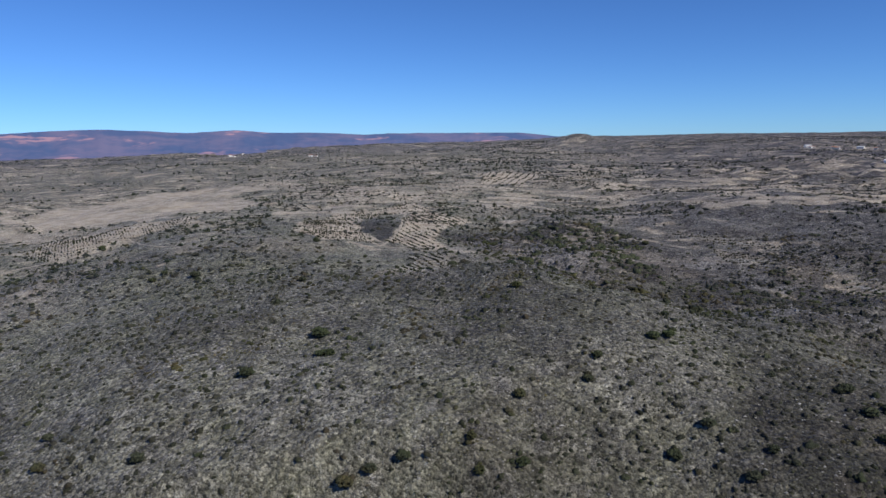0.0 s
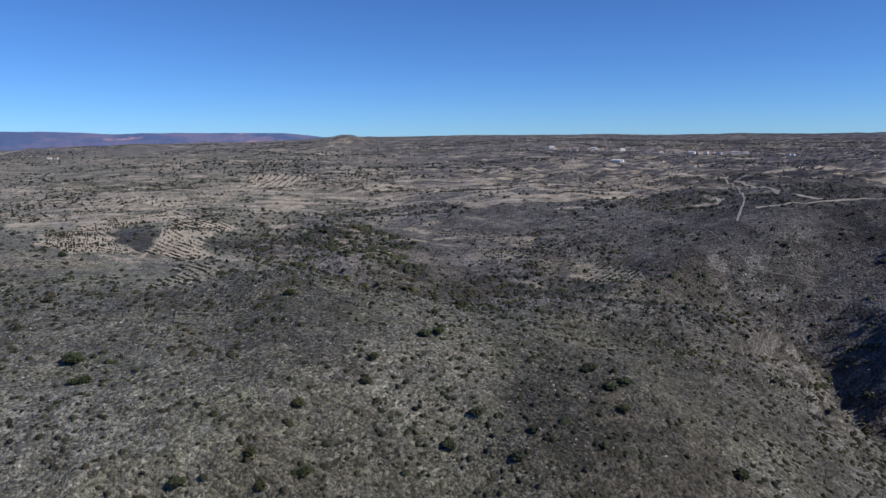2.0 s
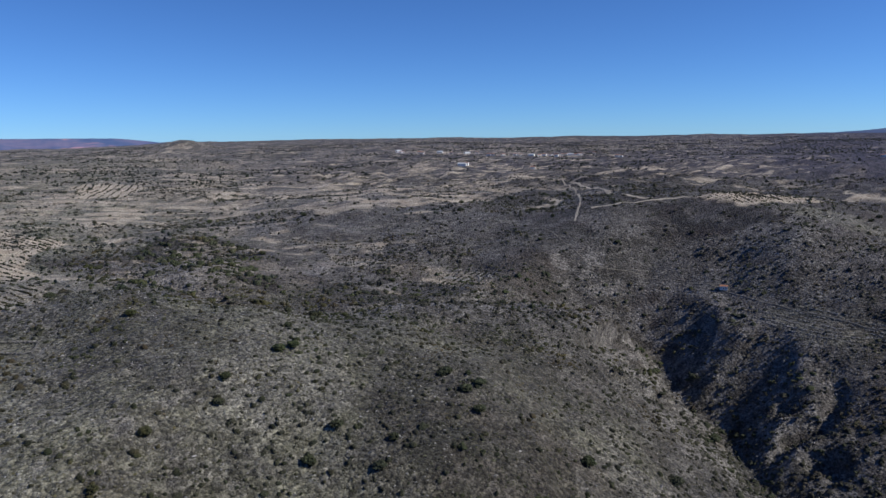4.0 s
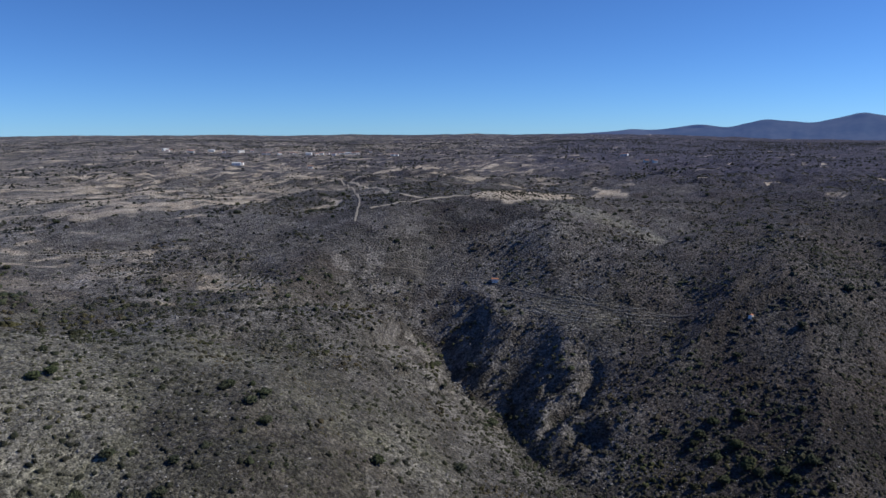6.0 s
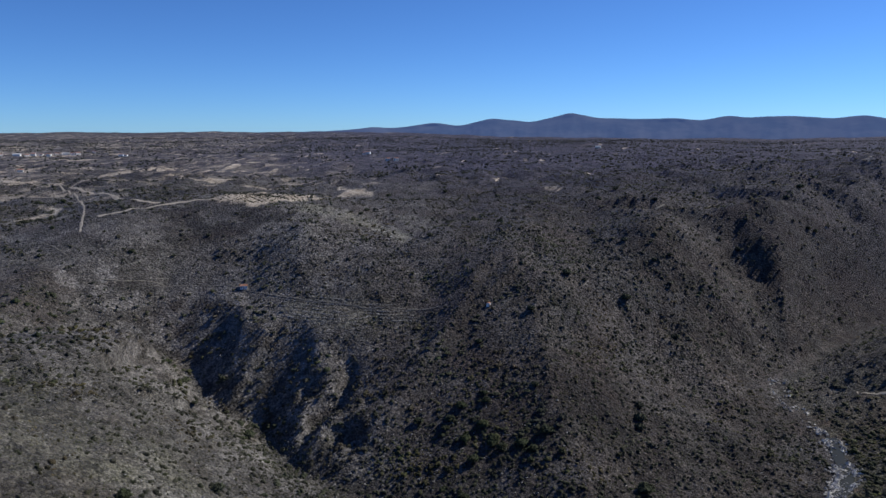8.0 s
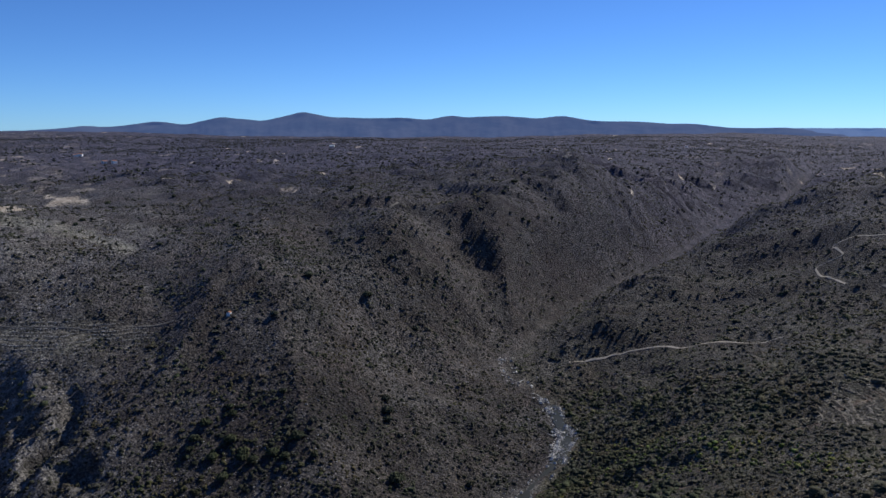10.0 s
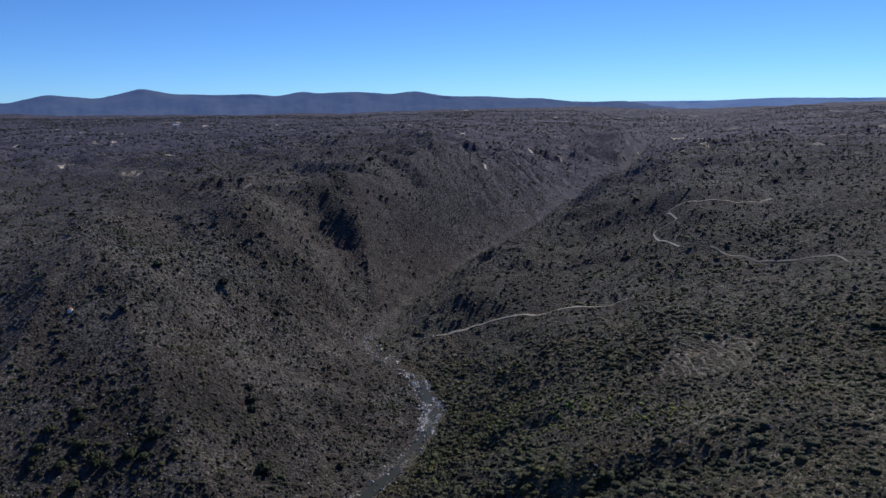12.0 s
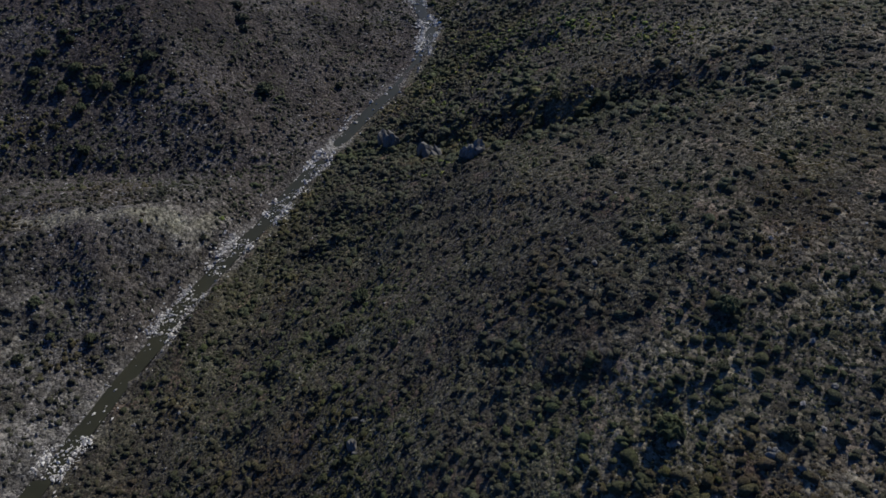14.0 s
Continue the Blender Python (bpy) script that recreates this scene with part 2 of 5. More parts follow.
def mix(t, fac, a, b, mode="MIX"):
    n = t.nodes.new("ShaderNodeMix")
    n.data_type, n.blend_type = "RGBA", mode
    for socket, v in ((n.inputs[0], fac), (n.inputs[6], a), (n.inputs[7], b)):
        if isinstance(v, bpy.types.NodeSocket):
            t.links.new(v, socket)
        elif isinstance(v, tuple):
            socket.default_value = (*v[:3], 1)
        else:
            socket.default_value = v
    return n.outputs[2]


def step(t, v, a, b, lo=0.0, hi=1.0):
    n = t.nodes.new("ShaderNodeMapRange")
    t.links.new(v, n.inputs[0])
    for i, q in enumerate((a, b, lo, hi)):
        n.inputs[i + 1].default_value = q
    return n.outputs[0]


def noise_of(t, size, detail=4.0, rough=0.6, stretch=None):
    tc = t.nodes.new("ShaderNodeNewGeometry")
    n = node(t, "TexNoise", Scale=1.0 / size, Detail=detail, Roughness=rough)
    src = tc.outputs["Position"]
    if stretch:
        mp = node(t, "Mapping")
        mp.inputs["Scale"].default_value = stretch
        t.links.new(src, mp.inputs["Vector"])
        src = mp.outputs[0]
    t.links.new(src, n.inputs["Vector"])
    return n.outputs["Fac"]


def attr(t, name):
    n = t.nodes.new("ShaderNodeAttribute")
    n.attribute_name = name
    return n.outputs["Fac"]


def relief(t, bsdf, v, strength, distance):
    b = node(t, "Bump", Strength=strength, Distance=distance)
    t.links.new(v, b.inputs["Height"])
    t.links.new(b.outputs[0], bsdf.inputs["Normal"])


def maths(t, op, a, b):
    n = t.nodes.new("ShaderNodeMath")
    n.operation = op
    for i, v in enumerate((a, b)):
        if isinstance(v, bpy.types.NodeSocket):
            t.links.new(v, n.inputs[i])
        else:
            n.inputs[i].default_value = v
    return n.outputs[0]


def ground_material():
    m, t, p = mat("dry_scrub_ground")
    fine, mid, wide = noise_of(t, 1.5, 5, 0.8), noise_of(t, 14, 4), noise_of(t, 120, 4)
    speck = noise_of(t, 0.55, 2, 0.6)
    spots_on = node(t, "TexVoronoi", Scale=0.75)
    spots_on.inputs["Randomness"].default_value = 1.0
    place = t.nodes.new("ShaderNodeNewGeometry")
    t.links.new(place.outputs["Position"], spots_on.inputs["Vector"])
    pebble = step(t, spots_on.outputs["Distance"], 0.36, 0.24)
    pebble = maths(t, "MULTIPLY", pebble, step(t, mid, 0.40, 0.62, 0.15, 0.95))
    soil = mix(t, step(t, fine, 0.42, 0.58), (0.060, 0.054, 0.052), (0.235, 0.215, 0.207))
    soil = mix(t, step(t, mid, 0.4, 0.62, 0, 0.5), soil, (0.165, 0.155, 0.135))
    soil = mix(t, step(t, speck, 0.5, 0.60, 0, 0.85), soil, (0.37, 0.355, 0.325))
    soil = mix(t, pebble, soil, (0.42, 0.41, 0.39))
    blot = step(t, noise_of(t, 7, 5, 0.72), 0.42, 0.58)
    soil = mix(t, maths(t, "MULTIPLY", blot, 0.6), soil, mix(t, 1.0, soil, (0.42, 0.41, 0.38), "MULTIPLY"))
    soil = mix(t, step(t, noise_of(t, 30, 5, 0.7), 0.47, 0.56, 0, 0.7), soil, mix(t, 1.0, soil, (0.60, 0.58, 0.53), "MULTIPLY"))
    pale = step(t, noise_of(t, 9, 4, 0.7, (1.0, 1.0, 3.0)), 0.55, 0.62)
    soil = mix(t, maths(t, "MULTIPLY", pale, 0.75), soil, (0.34, 0.32, 0.28))
    grass = mix(t, step(t, fine, 0.4, 0.6), (0.10, 0.099, 0.066), (0.28, 0.27, 0.195))
    grass = mix(t, step(t, speck, 0.5, 0.62, 0, 0.6), grass, (0.27, 0.255, 0.17))
    c = mix(t, maths(t, "MULTIPLY", attr(t, "green"), step(t, mid, 0.3, 0.6, 0.35, 1)), soil, grass)
    # Dark heath cover, its colour also standing in for shade on backlit slopes.
    heath_shade = mix(t, step(t, fine, 0.42, 0.58), (0.020, 0.018, 0.0155), (0.070, 0.060, 0.050))
    heath_shade = mix(t, step(t, speck, 0.52, 0.66, 0, 0.6), heath_shade, (0.125, 0.110, 0.092))
    heath_shade = mix(t, maths(t, "MULTIPLY", blot, 0.55), heath_shade, (0.021, 0.020, 0.017))
    heath_shade = mix(t, step(t, noise_of(t, 24, 5, 0.72), 0.46, 0.56, 0, 0.6), heath_shade, (0.016, 0.016, 0.015))
    heath_shade = mix(t, step(t, noise_of(t, 60, 4), 0.5, 0.65, 0, 0.5), heath_shade, (0.070, 0.054, 0.046))
    c = mix(t, maths(t, "MULTIPLY", attr(t, "heath_shade"), step(t, wide, 0.25, 0.6, 0.55, 1)), c, heath_shade)
    litter = mix(t, step(t, fine, 0.4, 0.6), (0.030, 0.026, 0.018), (0.09, 0.078, 0.055))
    litter = mix(t, step(t, noise_of(t, 26, 5, 0.7), 0.44, 0.6), litter, mix(t, step(t, speck, 0.45, 0.6), (0.06, 0.06, 0.034), (0.155, 0.14, 0.096)))
    litter = mix(t, step(t, noise_of(t, 11, 4), 0.56, 0.68, 0, 0.7), litter, (0.13, 0.085, 0.058))
    c = mix(t, attr(t, "bank"), c, litter)
    russet = mix(t, step(t, fine, 0.42, 0.6), (0.05, 0.037, 0.031), (0.12, 0.093, 0.080))
    c = mix(t, maths(t, "MULTIPLY", attr(t, "russet"), step(t, noise_of(t, 32, 4), 0.40, 0.58)), c, russet)
    # Distance haze put into the colour: far ground turns blue-grey.
    haze_tone = mix(t, step(t, noise_of(t, 26, 7, 0.78), 0.42, 0.6), (0.032, 0.032, 0.054), (0.105, 0.096, 0.130))
    c = mix(t, maths(t, "MULTIPLY", attr(t, "hazed_upland"), 0.75), c, haze_tone)
    field = mix(t, step(t, mid, 0.35, 0.65), (0.40, 0.33, 0.245), (0.60, 0.52, 0.41))
    c = mix(t, attr(t, "field"), c, field)
    for size, turn, stretch in ((52.0, 0.5, 2.4), (26.0, 1.2, 2.8)):
        lay = node(t, "Mapping")
        lay.inputs["Rotation"].default_value = (0, 0, turn)
        lay.inputs["Scale"].default_value = (1.0 / size, stretch / size, 0.0)
        t.links.new(place.outputs["Position"], lay.inputs["Vector"])
        plot = node(t, "TexVoronoi", Scale=1.0)
        plot.distance = "CHEBYCHEV"
        t.links.new(lay.outputs[0], plot.inputs["Vector"])
        pick = t.nodes.new("ShaderNodeSeparateColor")
        t.links.new(plot.outputs["Color"], pick.inputs[0])
        chosen = maths(t, "LESS_THAN", pick.outputs[0], attr(t, "plots"))
        c = mix(t, maths(t, "MULTIPLY", chosen, step(t, pick.outputs[1], 0.0, 1.0, 0.25, 0.9)), c, field)
    rock = mix(t, step(t, fine, 0.35, 0.65), (0.13, 0.12, 0.115), (0.34, 0.32, 0.30))
    c = mix(t, maths(t, "MULTIPLY", attr(t, "rock"), step(t, mid, 0.42, 0.55)), c, rock)
    split = t.nodes.new("ShaderNodeSeparateXYZ")
    t.links.new(place.outputs["Position"], split.inputs[0])
    level = maths(t, "ADD", split.outputs[2], maths(t, "MULTIPLY", noise_of(t, 18, 3), 8.0))
    band = step(t, maths(t, "SINE", maths(t, "MULTIPLY", level, 2.4), 0.0), 0.55, 0.95)
    c = mix(t, maths(t, "MULTIPLY", attr(t, "terrace"), maths(t, "MULTIPLY", band, 0.35)), c, (0.30, 0.27, 0.21))
    gravel = mix(t, step(t, fine, 0.40, 0.6), (0.07, 0.063, 0.05), (0.25, 0.235, 0.21))
    gravel = mix(t, step(t, noise_of(t, 6, 4, 0.7), 0.52, 0.6), gravel, (0.36, 0.345, 0.315))
    c = mix(t, attr(t, "bed"), c, gravel)
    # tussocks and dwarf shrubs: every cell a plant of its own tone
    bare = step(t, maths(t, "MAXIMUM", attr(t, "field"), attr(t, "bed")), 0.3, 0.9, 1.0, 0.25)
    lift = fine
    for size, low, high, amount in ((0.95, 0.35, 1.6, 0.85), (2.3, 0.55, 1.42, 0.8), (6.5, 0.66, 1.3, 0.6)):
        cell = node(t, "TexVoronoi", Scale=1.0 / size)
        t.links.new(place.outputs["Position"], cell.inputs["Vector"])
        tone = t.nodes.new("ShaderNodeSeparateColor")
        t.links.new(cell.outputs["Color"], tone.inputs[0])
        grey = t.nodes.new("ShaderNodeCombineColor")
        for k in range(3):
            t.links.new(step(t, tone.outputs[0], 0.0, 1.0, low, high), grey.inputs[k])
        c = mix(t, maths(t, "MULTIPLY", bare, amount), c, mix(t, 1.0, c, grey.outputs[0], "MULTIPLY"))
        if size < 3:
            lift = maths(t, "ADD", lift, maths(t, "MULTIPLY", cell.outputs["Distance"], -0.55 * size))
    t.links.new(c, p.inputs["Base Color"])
    p.inputs["Roughness"].default_value = 0.95
    p.inputs["Specular IOR Level"].default_value = 0.15
    relief(t, p, lift, 1.0, 0.9)
    # Faint blue sheen stands in for haze at grazing views.
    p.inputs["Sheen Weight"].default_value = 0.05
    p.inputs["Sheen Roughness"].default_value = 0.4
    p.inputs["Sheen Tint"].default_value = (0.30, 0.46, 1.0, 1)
    return m


# ---- plan of fields, groves, tracks and trees, placed to fit the camera's view: east, north ----
PLOUGHED = [
    (-509, 893), (-532, 1010), (-480, 1061), (-445, 1161), (-400, 1154), (-320, 1174), (-244, 1072), (-291, 1031),
    (-225, 886), (-209, 741), (-260, 715), (-279, 679), (-384, 797), (-410, 775), (-470, 832),
]
STUBBLE = [
    (-562, 928), (-552, 934), (-499, 862), (-499, 823),
]
PALE_STRIP = [
    (-163, 706), (-143, 775), (-130, 719), (-157, 682),
]
GROVE_MID = [
    (-32, 623), (-30, 768), (-6, 726), (26, 683), (16, 621), (6, 603), (2, 543), (-13, 512), (-36, 545),
]
GROVE_WEST = [
    (-343, 591), (-369, 690), (-279, 657), (-222, 686), (-222, 639), (-269, 610), (-298, 558),
]
GROVE_TOP = [
    (-103, 697), (-75, 742), (-31, 796), (-33, 717), (-59, 696), (-74, 636),
]
GROVE_FAR = [
    (65, 1270), (123, 1318), (163, 1163), (124, 1056), (67, 1067),
]
GROVE_LOW = [
    (-18, 487), (4, 496), (6, 389), (-8, 379), (-27, 395),
]
TERRACE_A = [
    (205, 641), (231, 616), (268, 581), (263, 549), (237, 569), (206, 617),
]
TERRACE_B = [
    (215, 575), (251, 525), (234, 511), (212, 532),
]
TERRACE_C = [
    (283, 510), (315, 475), (300, 438), (268, 467),
]
DIRT_PAD = [
    (535, 672), (502, 590), (495, 588), (519, 652),
]
VINEYARD = [
    (573, 483), (667, 502), (667, 435), (653, 433), (577, 447),
]
PALE_EAST = [
    (673, 434), (834, 492), (765, 412), (764, 446),
]
STRIP_EAST = [
    (708, 118), (731, 87), (783, 62), (830, 35),
]
PATCH_EAST = [
    (872, 252), (879, 221), (869, 215), (866, 250),
]
TERRACE_HUT = [
    (440, 321), (453, 288), (468, 216), (455, 213), (423, 268), (427, 316),
]
TERRACE_SOUTH = [
    (360, -182), (349, -208), (329, -218), (311, -201), (311, -173), (337, -162),
]
MEADOW_SOUTH = [
    (385, -84), (398, -108), (350, -125), (317, -141), (277, -159), (254, -135), (298, -118), (332, -90),
]
MEADOW_SPUR = [
    (262, 142), (260, 116), (255, 102), (271, 73), (279, 53), (253, 72), (248, 97), (251, 127),
]
BURNT_TOP = [
    (479, 512), (565, 485), (591, 433), (558, 385), (516, 411), (473, 469),
]
ROAD_BANK = [
    (567, -78), (566, -100), (561, -132), (538, -163), (514, -191), (500, -217),
]
TRACK_RIDGE = [
    (633, -416), (629, -388), (651, -358), (663, -344), (672, -329), (636, -321), (638, -310), (635, -298),
    (571, -295),
]
TRACK_SADDLE = [
    (552, -310), (519, -313), (488, -319), (449, -336), (409, -329),
]
TRACK_DOME = [
    (409, 527), (402, 488), (399, 465), (401, 449), (430, 430), (450, 394),
]
TRACK_TERRACE = [
    (450, 394), (453, 356), (448, 310), (451, 262), (458, 237), (467, 201),
]
TRACK_GROVE = [
    (-213, 716), (-153, 729), (-125, 769), (-90, 770), (-55, 783), (-21, 865), (5, 863), (67, 884),
]
GROVE_LEFT = [
    (-119, 614), (-100, 697), (-71, 614), (-41, 533), (-60, 521), (-83, 514), (-106, 562),
]
FALLOW = [
    (-74, 625), (-58, 675), (-32, 625), (-38, 560), (-44, 541), (-61, 584),
]
TRACK_FALLOW = [
    (-100, 680), (-86, 636), (-68, 590), (-51, 554), (-41, 538), (-43, 511),
]
TRACK_RIDGE_GROVE = [
    (-41, 530), (-37, 550), (-32, 615), (-33, 698), (-32, 754), (-28, 800),
]
TRACK_WEST = [
    (-333, 545), (-322, 556), (-290, 564), (-278, 607), (-266, 618), (-220, 546), (-196, 528),
]
TRACK_FAR = [
    (661, 807), (600, 709), (509, 592), (460, 537), (434, 512),
]
OAKS_A = [
    (63, 277), (-48, 293), (-44, 292), (-75, 279), (31, 256), (-11, 232), (14, 227), (29, 231),
    (96, 294), (89, 292), (-78, 351), (38, 341), (-167, 440), (-143, 425), (12, 235), (-142, 247),
    (-103, 240), (157, 253), (82, 236), (103, 224), (153, 267), (-148, 266), (113, 233), (-51, 312),
    (-225, 504), (-276, 592), (-85, 504), (9, 445), (-22, 230), (-30, 228), (-139, 416), (-171, 431),
]
OAKS_B = [
    (348, 130), (360, 139), (358, 117), (363, 123), (360, 100), (430, 53), (389, 137), (381, 150),
    (371, 153), (363, 107), (360, 84), (372, 96), (366, 171), (372, 133), (339, 141), (364, 41),
    (721, 7), (534, 124), (540, 112), (551, 82), (472, 134), (552, 45),
]
OAKS_C = [
    (173, -81), (192, -80), (139, -81), (421, 52), (327, 129), (324, 126), (379, 1), (365, 153),
    (364, 140), (360, 123), (352, 99), (111, -83), (79, -82), (88, -61), (258, -52), (274, 82),
    (256, 66), (215, 121), (203, 115), (203, 102), (194, 124), (174, 11), (203, 18), (189, 2),
    (153, -7),
]
OAKS_D = [
    (241, 212), (155, 239), (166, 256), (165, 264), (156, 268), (101, 316), (81, 237), (30, 256),
    (193, 216),
]
VILLAGE = [
    (1067, 2119), (1111, 2056), (1170, 2045), (1157, 1951), (1206, 1938), (1272, 1983), (1242, 1871), (1254, 1865),
    (1282, 1851), (1308, 1827), (1302, 1795), (1341, 1785), (1357, 1769), (1380, 1774), (1412, 1784), (1392, 1731),
    (1443, 1766), (1457, 1764), (1459, 1745), (1450, 1713), (1461, 1705), (1544, 1737), (1515, 1604), (1508, 1579),
    (889, 1179), (852, 1389), (865, 1391),
]
FARMS = [
    (-759, 2649), (-745, 2642), (-418, 2358), (-400, 2359), (-951, 3524), (1075, 2150), (1082, 2131), (1107, 2067),
]
FARMS_EAST = [
    (1790, 993), (1780, 976), (1464, 753), (1465, 733), (2478, 481), (2772, -792), (472, 165),
]
RED_HUT = [
    (455, 363),
]
GULLY_WOOD = [
    (64, 595), (94, 643), (138, 657), (154, 597), (169, 547), (136, 464), (121, 484), (95, 490),
    (72, 550),
]
BROOM_BANK = [
    (433, -65), (408, -102), (332, -112), (304, -99), (272, -60), (229, -60), (231, -38), (242, -14),
    (272, -9), (292, -38),
]
WORKS_UPPER = [
    (659, 785), (627, 719), (583, 633), (537, 548), (542, 520),
]
WORKS_LOWER = [
    (469, 529), (493, 522), (521, 519), (544, 511), (563, 497), (579, 478),
]
BOULDERS_RIVER = [
    (242, 62), (245, 59), (260, 48), (280, 88), (276, 82), (271, 77), (185, 97), (188, 93),
    (197, 87), (217, 71), (299, 28), (312, 17), (167, 104), (370, -26), (357, -28),
]
OUTCROPS = [
    (132, 7), (130, 5), (141, -60), (139, -61), (89, -63), (80, -80), (127, 13), (86, -95),
    (285, -37), (258, -55), (149, -57), (179, -142), (228, -124),
]
GRASS_FLANK = [
    (609, 419), (640, 397), (632, 346), (588, 276), (548, 268), (586, 327), (586, 364), (575, 389),
]

TAN_FIELDS = (PLOUGHED, STUBBLE, PALE_STRIP, DIRT_PAD, VINEYARD, PALE_EAST, PATCH_EAST)
GROVES = ((GROVE_MID, 7.5), (GROVE_LEFT, 7.0), (GROVE_WEST, 8.5), (GROVE_TOP, 8.0), (GROVE_FAR, 14.0), (GROVE_LOW, 6.5), (TERRACE_A, 8.0), (TERRACE_B, 7.0), (TERRACE_C, 6.5), (VINEYARD, 6.0))


def within(poly, x, y, sway=0.0):
    """Whether points lie inside an outline, its edge made uneven by sway metres."""
    if sway:
        x = x + sway * value(x / (4 * sway), y / (4 * sway), 61)
        y = y + sway * value(x / (4 * sway), y / (4 * sway), 62)
    inside = np.zeros(x.shape, bool)
    for (x0, y0), (x1, y1) in zip(poly, poly[1:] + poly[:1]):
        if y0 != y1:
            inside ^= ((y0 > y) != (y1 > y)) & (x < (x1 - x0) * (y - y0) / (y1 - y0) + x0)
    return inside


def south_side(x, y):
    """1 on the south bank of the river, 0 on the north."""
    return right_of(RIVER, x, y)


def parcels(x, y):
    """Small pale fields among the scrub of the plateau."""
    r, bearing = np.hypot(x, y), np.degrees(np.arctan2(x, y))
    out = np.zeros_like(x)
    for k, (w, d, turn, share) in enumerate(((64, 22, 0.35, 0.13), (42, 16, 1.1, 0.13), (120, 30, 0.7, 0.08), (30, 9, 0.55, 0.2))):
        u, v = x * math.cos(turn) - y * math.sin(turn), x * math.sin(turn) + y * math.cos(turn)
        u, v = u + 9 * value(x / 45, y / 45, 80 + k), v + 9 * value(x / 45, y / 45, 90 + k)
        pick = hash2(np.floor(u / w), np.floor(v / d), 300 + k)
        chance = share * 1.5 * (ramp(r, 640, 900) if k < 3 else ramp(r, 460, 640)) * (1 - 0.96 * ramp(bearing, 46, 66)) * (1 - (r < 1700) * ramp(bearing, 58, 66)) * (1 - (r < 850) * ramp(bearing, 24, 32)) * (1 - (r < 1000) * ramp(bearing, 38, 44)) * (0.55 + 0.9 * (fbm(x, y, 420, 2, 120 + k) > -0.05))
        edge = np.minimum(np.minimum(u % w, w - u % w), np.minimum(v % d, d - v % d))
        out = np.maximum(out, (pick < chance) * ramp(edge, 0.3, 3) * (0.35 + 0.65 * hash2(np.floor(u / w), np.floor(v / d), 400 + k) ** 1.5))
    return out * (1 - ramp(r, 3600, 4600) * 0.5) * (1 - 0.7 * ramp(r, 900, 1300))


def ground_cover(x, y, z):
    r, bearing = np.hypot(x, y), np.degrees(np.arctan2(x, y))
    dr, _ = along(RIVER, x, y)
    db, _ = along(BROOK, x, y)
    w = fbm(x, y, 90, 3, 51)
    south = south_side(x, y)
    green = (1 - ramp(np.hypot((x - 110) / 1.3, y - 290), 90, 270)) * 0.85 + (1 - ramp(np.hypot(x + 170, y - 620), 60, 260)) * 0.45
    green = np.maximum(green, south * (1 - ramp(dr, 120, 420)) * 0.6 * (1 - ramp(r, 320, 440)))
    green = np.maximum(green, 0.95 * (1 - ramp(bearing, -2, 22)) * ramp(r, 240, 420) * (1 - ramp(r, 2200, 3200)))
    for poly in (MEADOW_SOUTH, MEADOW_SPUR, TERRACE_HUT):
        green = np.maximum(green, within(poly, x, y, 6) * 0.95)
    near_hill = (1 - south) * right_of(BROOK, x, y) * (1 - ramp(r, 560, 680))
    green = np.maximum(green, near_hill * (0.75 - 0.45 * ramp(bearing + w * 10, 26, 40)))
    # Real heath, plus bearing terms that darken the colour of backlit ground.
    heath_shade = (0.25 * ramp(bearing, -12, 25) + 0.75 * ramp(bearing + w * 16, 22, 48)) * (1 - 0.15 * south)
    heath_shade = heath_shade * (1 - near_hill) + near_hill * np.clip(0.16 + 0.5 * ramp(bearing + w * 16, -10, 8) + 0.25 * ramp(bearing + w * 16, 18, 34) + 0.8 * fbm(x, y, 70, 4, 53), 0, 0.85)
    heath_shade = np.maximum(heath_shade, (1 - near_hill) * (1 - south) * 0.8 * (1 - ramp(db + w * 50, 70, 150)))
    heath_shade = heath_shade * (1 - 0.3 * ramp(bearing, 46, 52) * (1 - ramp(bearing, 62, 70)) * ramp(r, 380, 480))
    heath_shade = np.maximum(heath_shade, 0.55 * (1 - near_hill) * ramp(bearing + w * 12, 4, 18) * ramp(r, 320, 400) * (1 - ramp(r, 800, 1000)))
    heath_shade = np.maximum(heath_shade, 1.0 * south * ramp(bearing, 84, 94) * ramp(r, 300, 420))
    heath_shade = np.maximum(heath_shade, 0.88 * (1 - south) * (1 - near_hill) * ramp(bearing + w * 10, 54, 66) * (1 - ramp(r, 560, 700)))
    heath_shade = np.maximum(heath_shade, ramp(r, 850, 1300) * (0.28 + 0.4 * ramp(bearing, 0, 30)))
    heath_shade = np.maximum(heath_shade, within(FALLOW, x, y, 3) * 0.85)
    heath_shade = heath_shade * (1 - 0.5 * np.exp(-((x - 540) ** 2 + (y - 410) ** 2) / 120 ** 2) * (1 - south) * (1 - near_hill))
    heath_shade = np.maximum(heath_shade, within(BURNT_TOP, x, y, 6) * 1.0)
    heath_shade = np.maximum(heath_shade, within(GULLY_WOOD, x, y, 22) * 1.0)
    heath_shade = np.clip(heath_shade - 0.9 * within(GRASS_FLANK, x, y, 8), 0, 1)
    green = np.maximum(green, 0.5 * within(GRASS_FLANK, x, y, 8))
    for poly in (MEADOW_SOUTH, MEADOW_SPUR):
        heath_shade = heath_shade * (1 - 0.85 * within(poly, x, y, 8))
    rock = (1 - ramp(db, 30, 95)) * ramp(z, 6, 16) * (1 - ramp(y, 400, 450)) * ramp(y, 150, 200) * 0.55
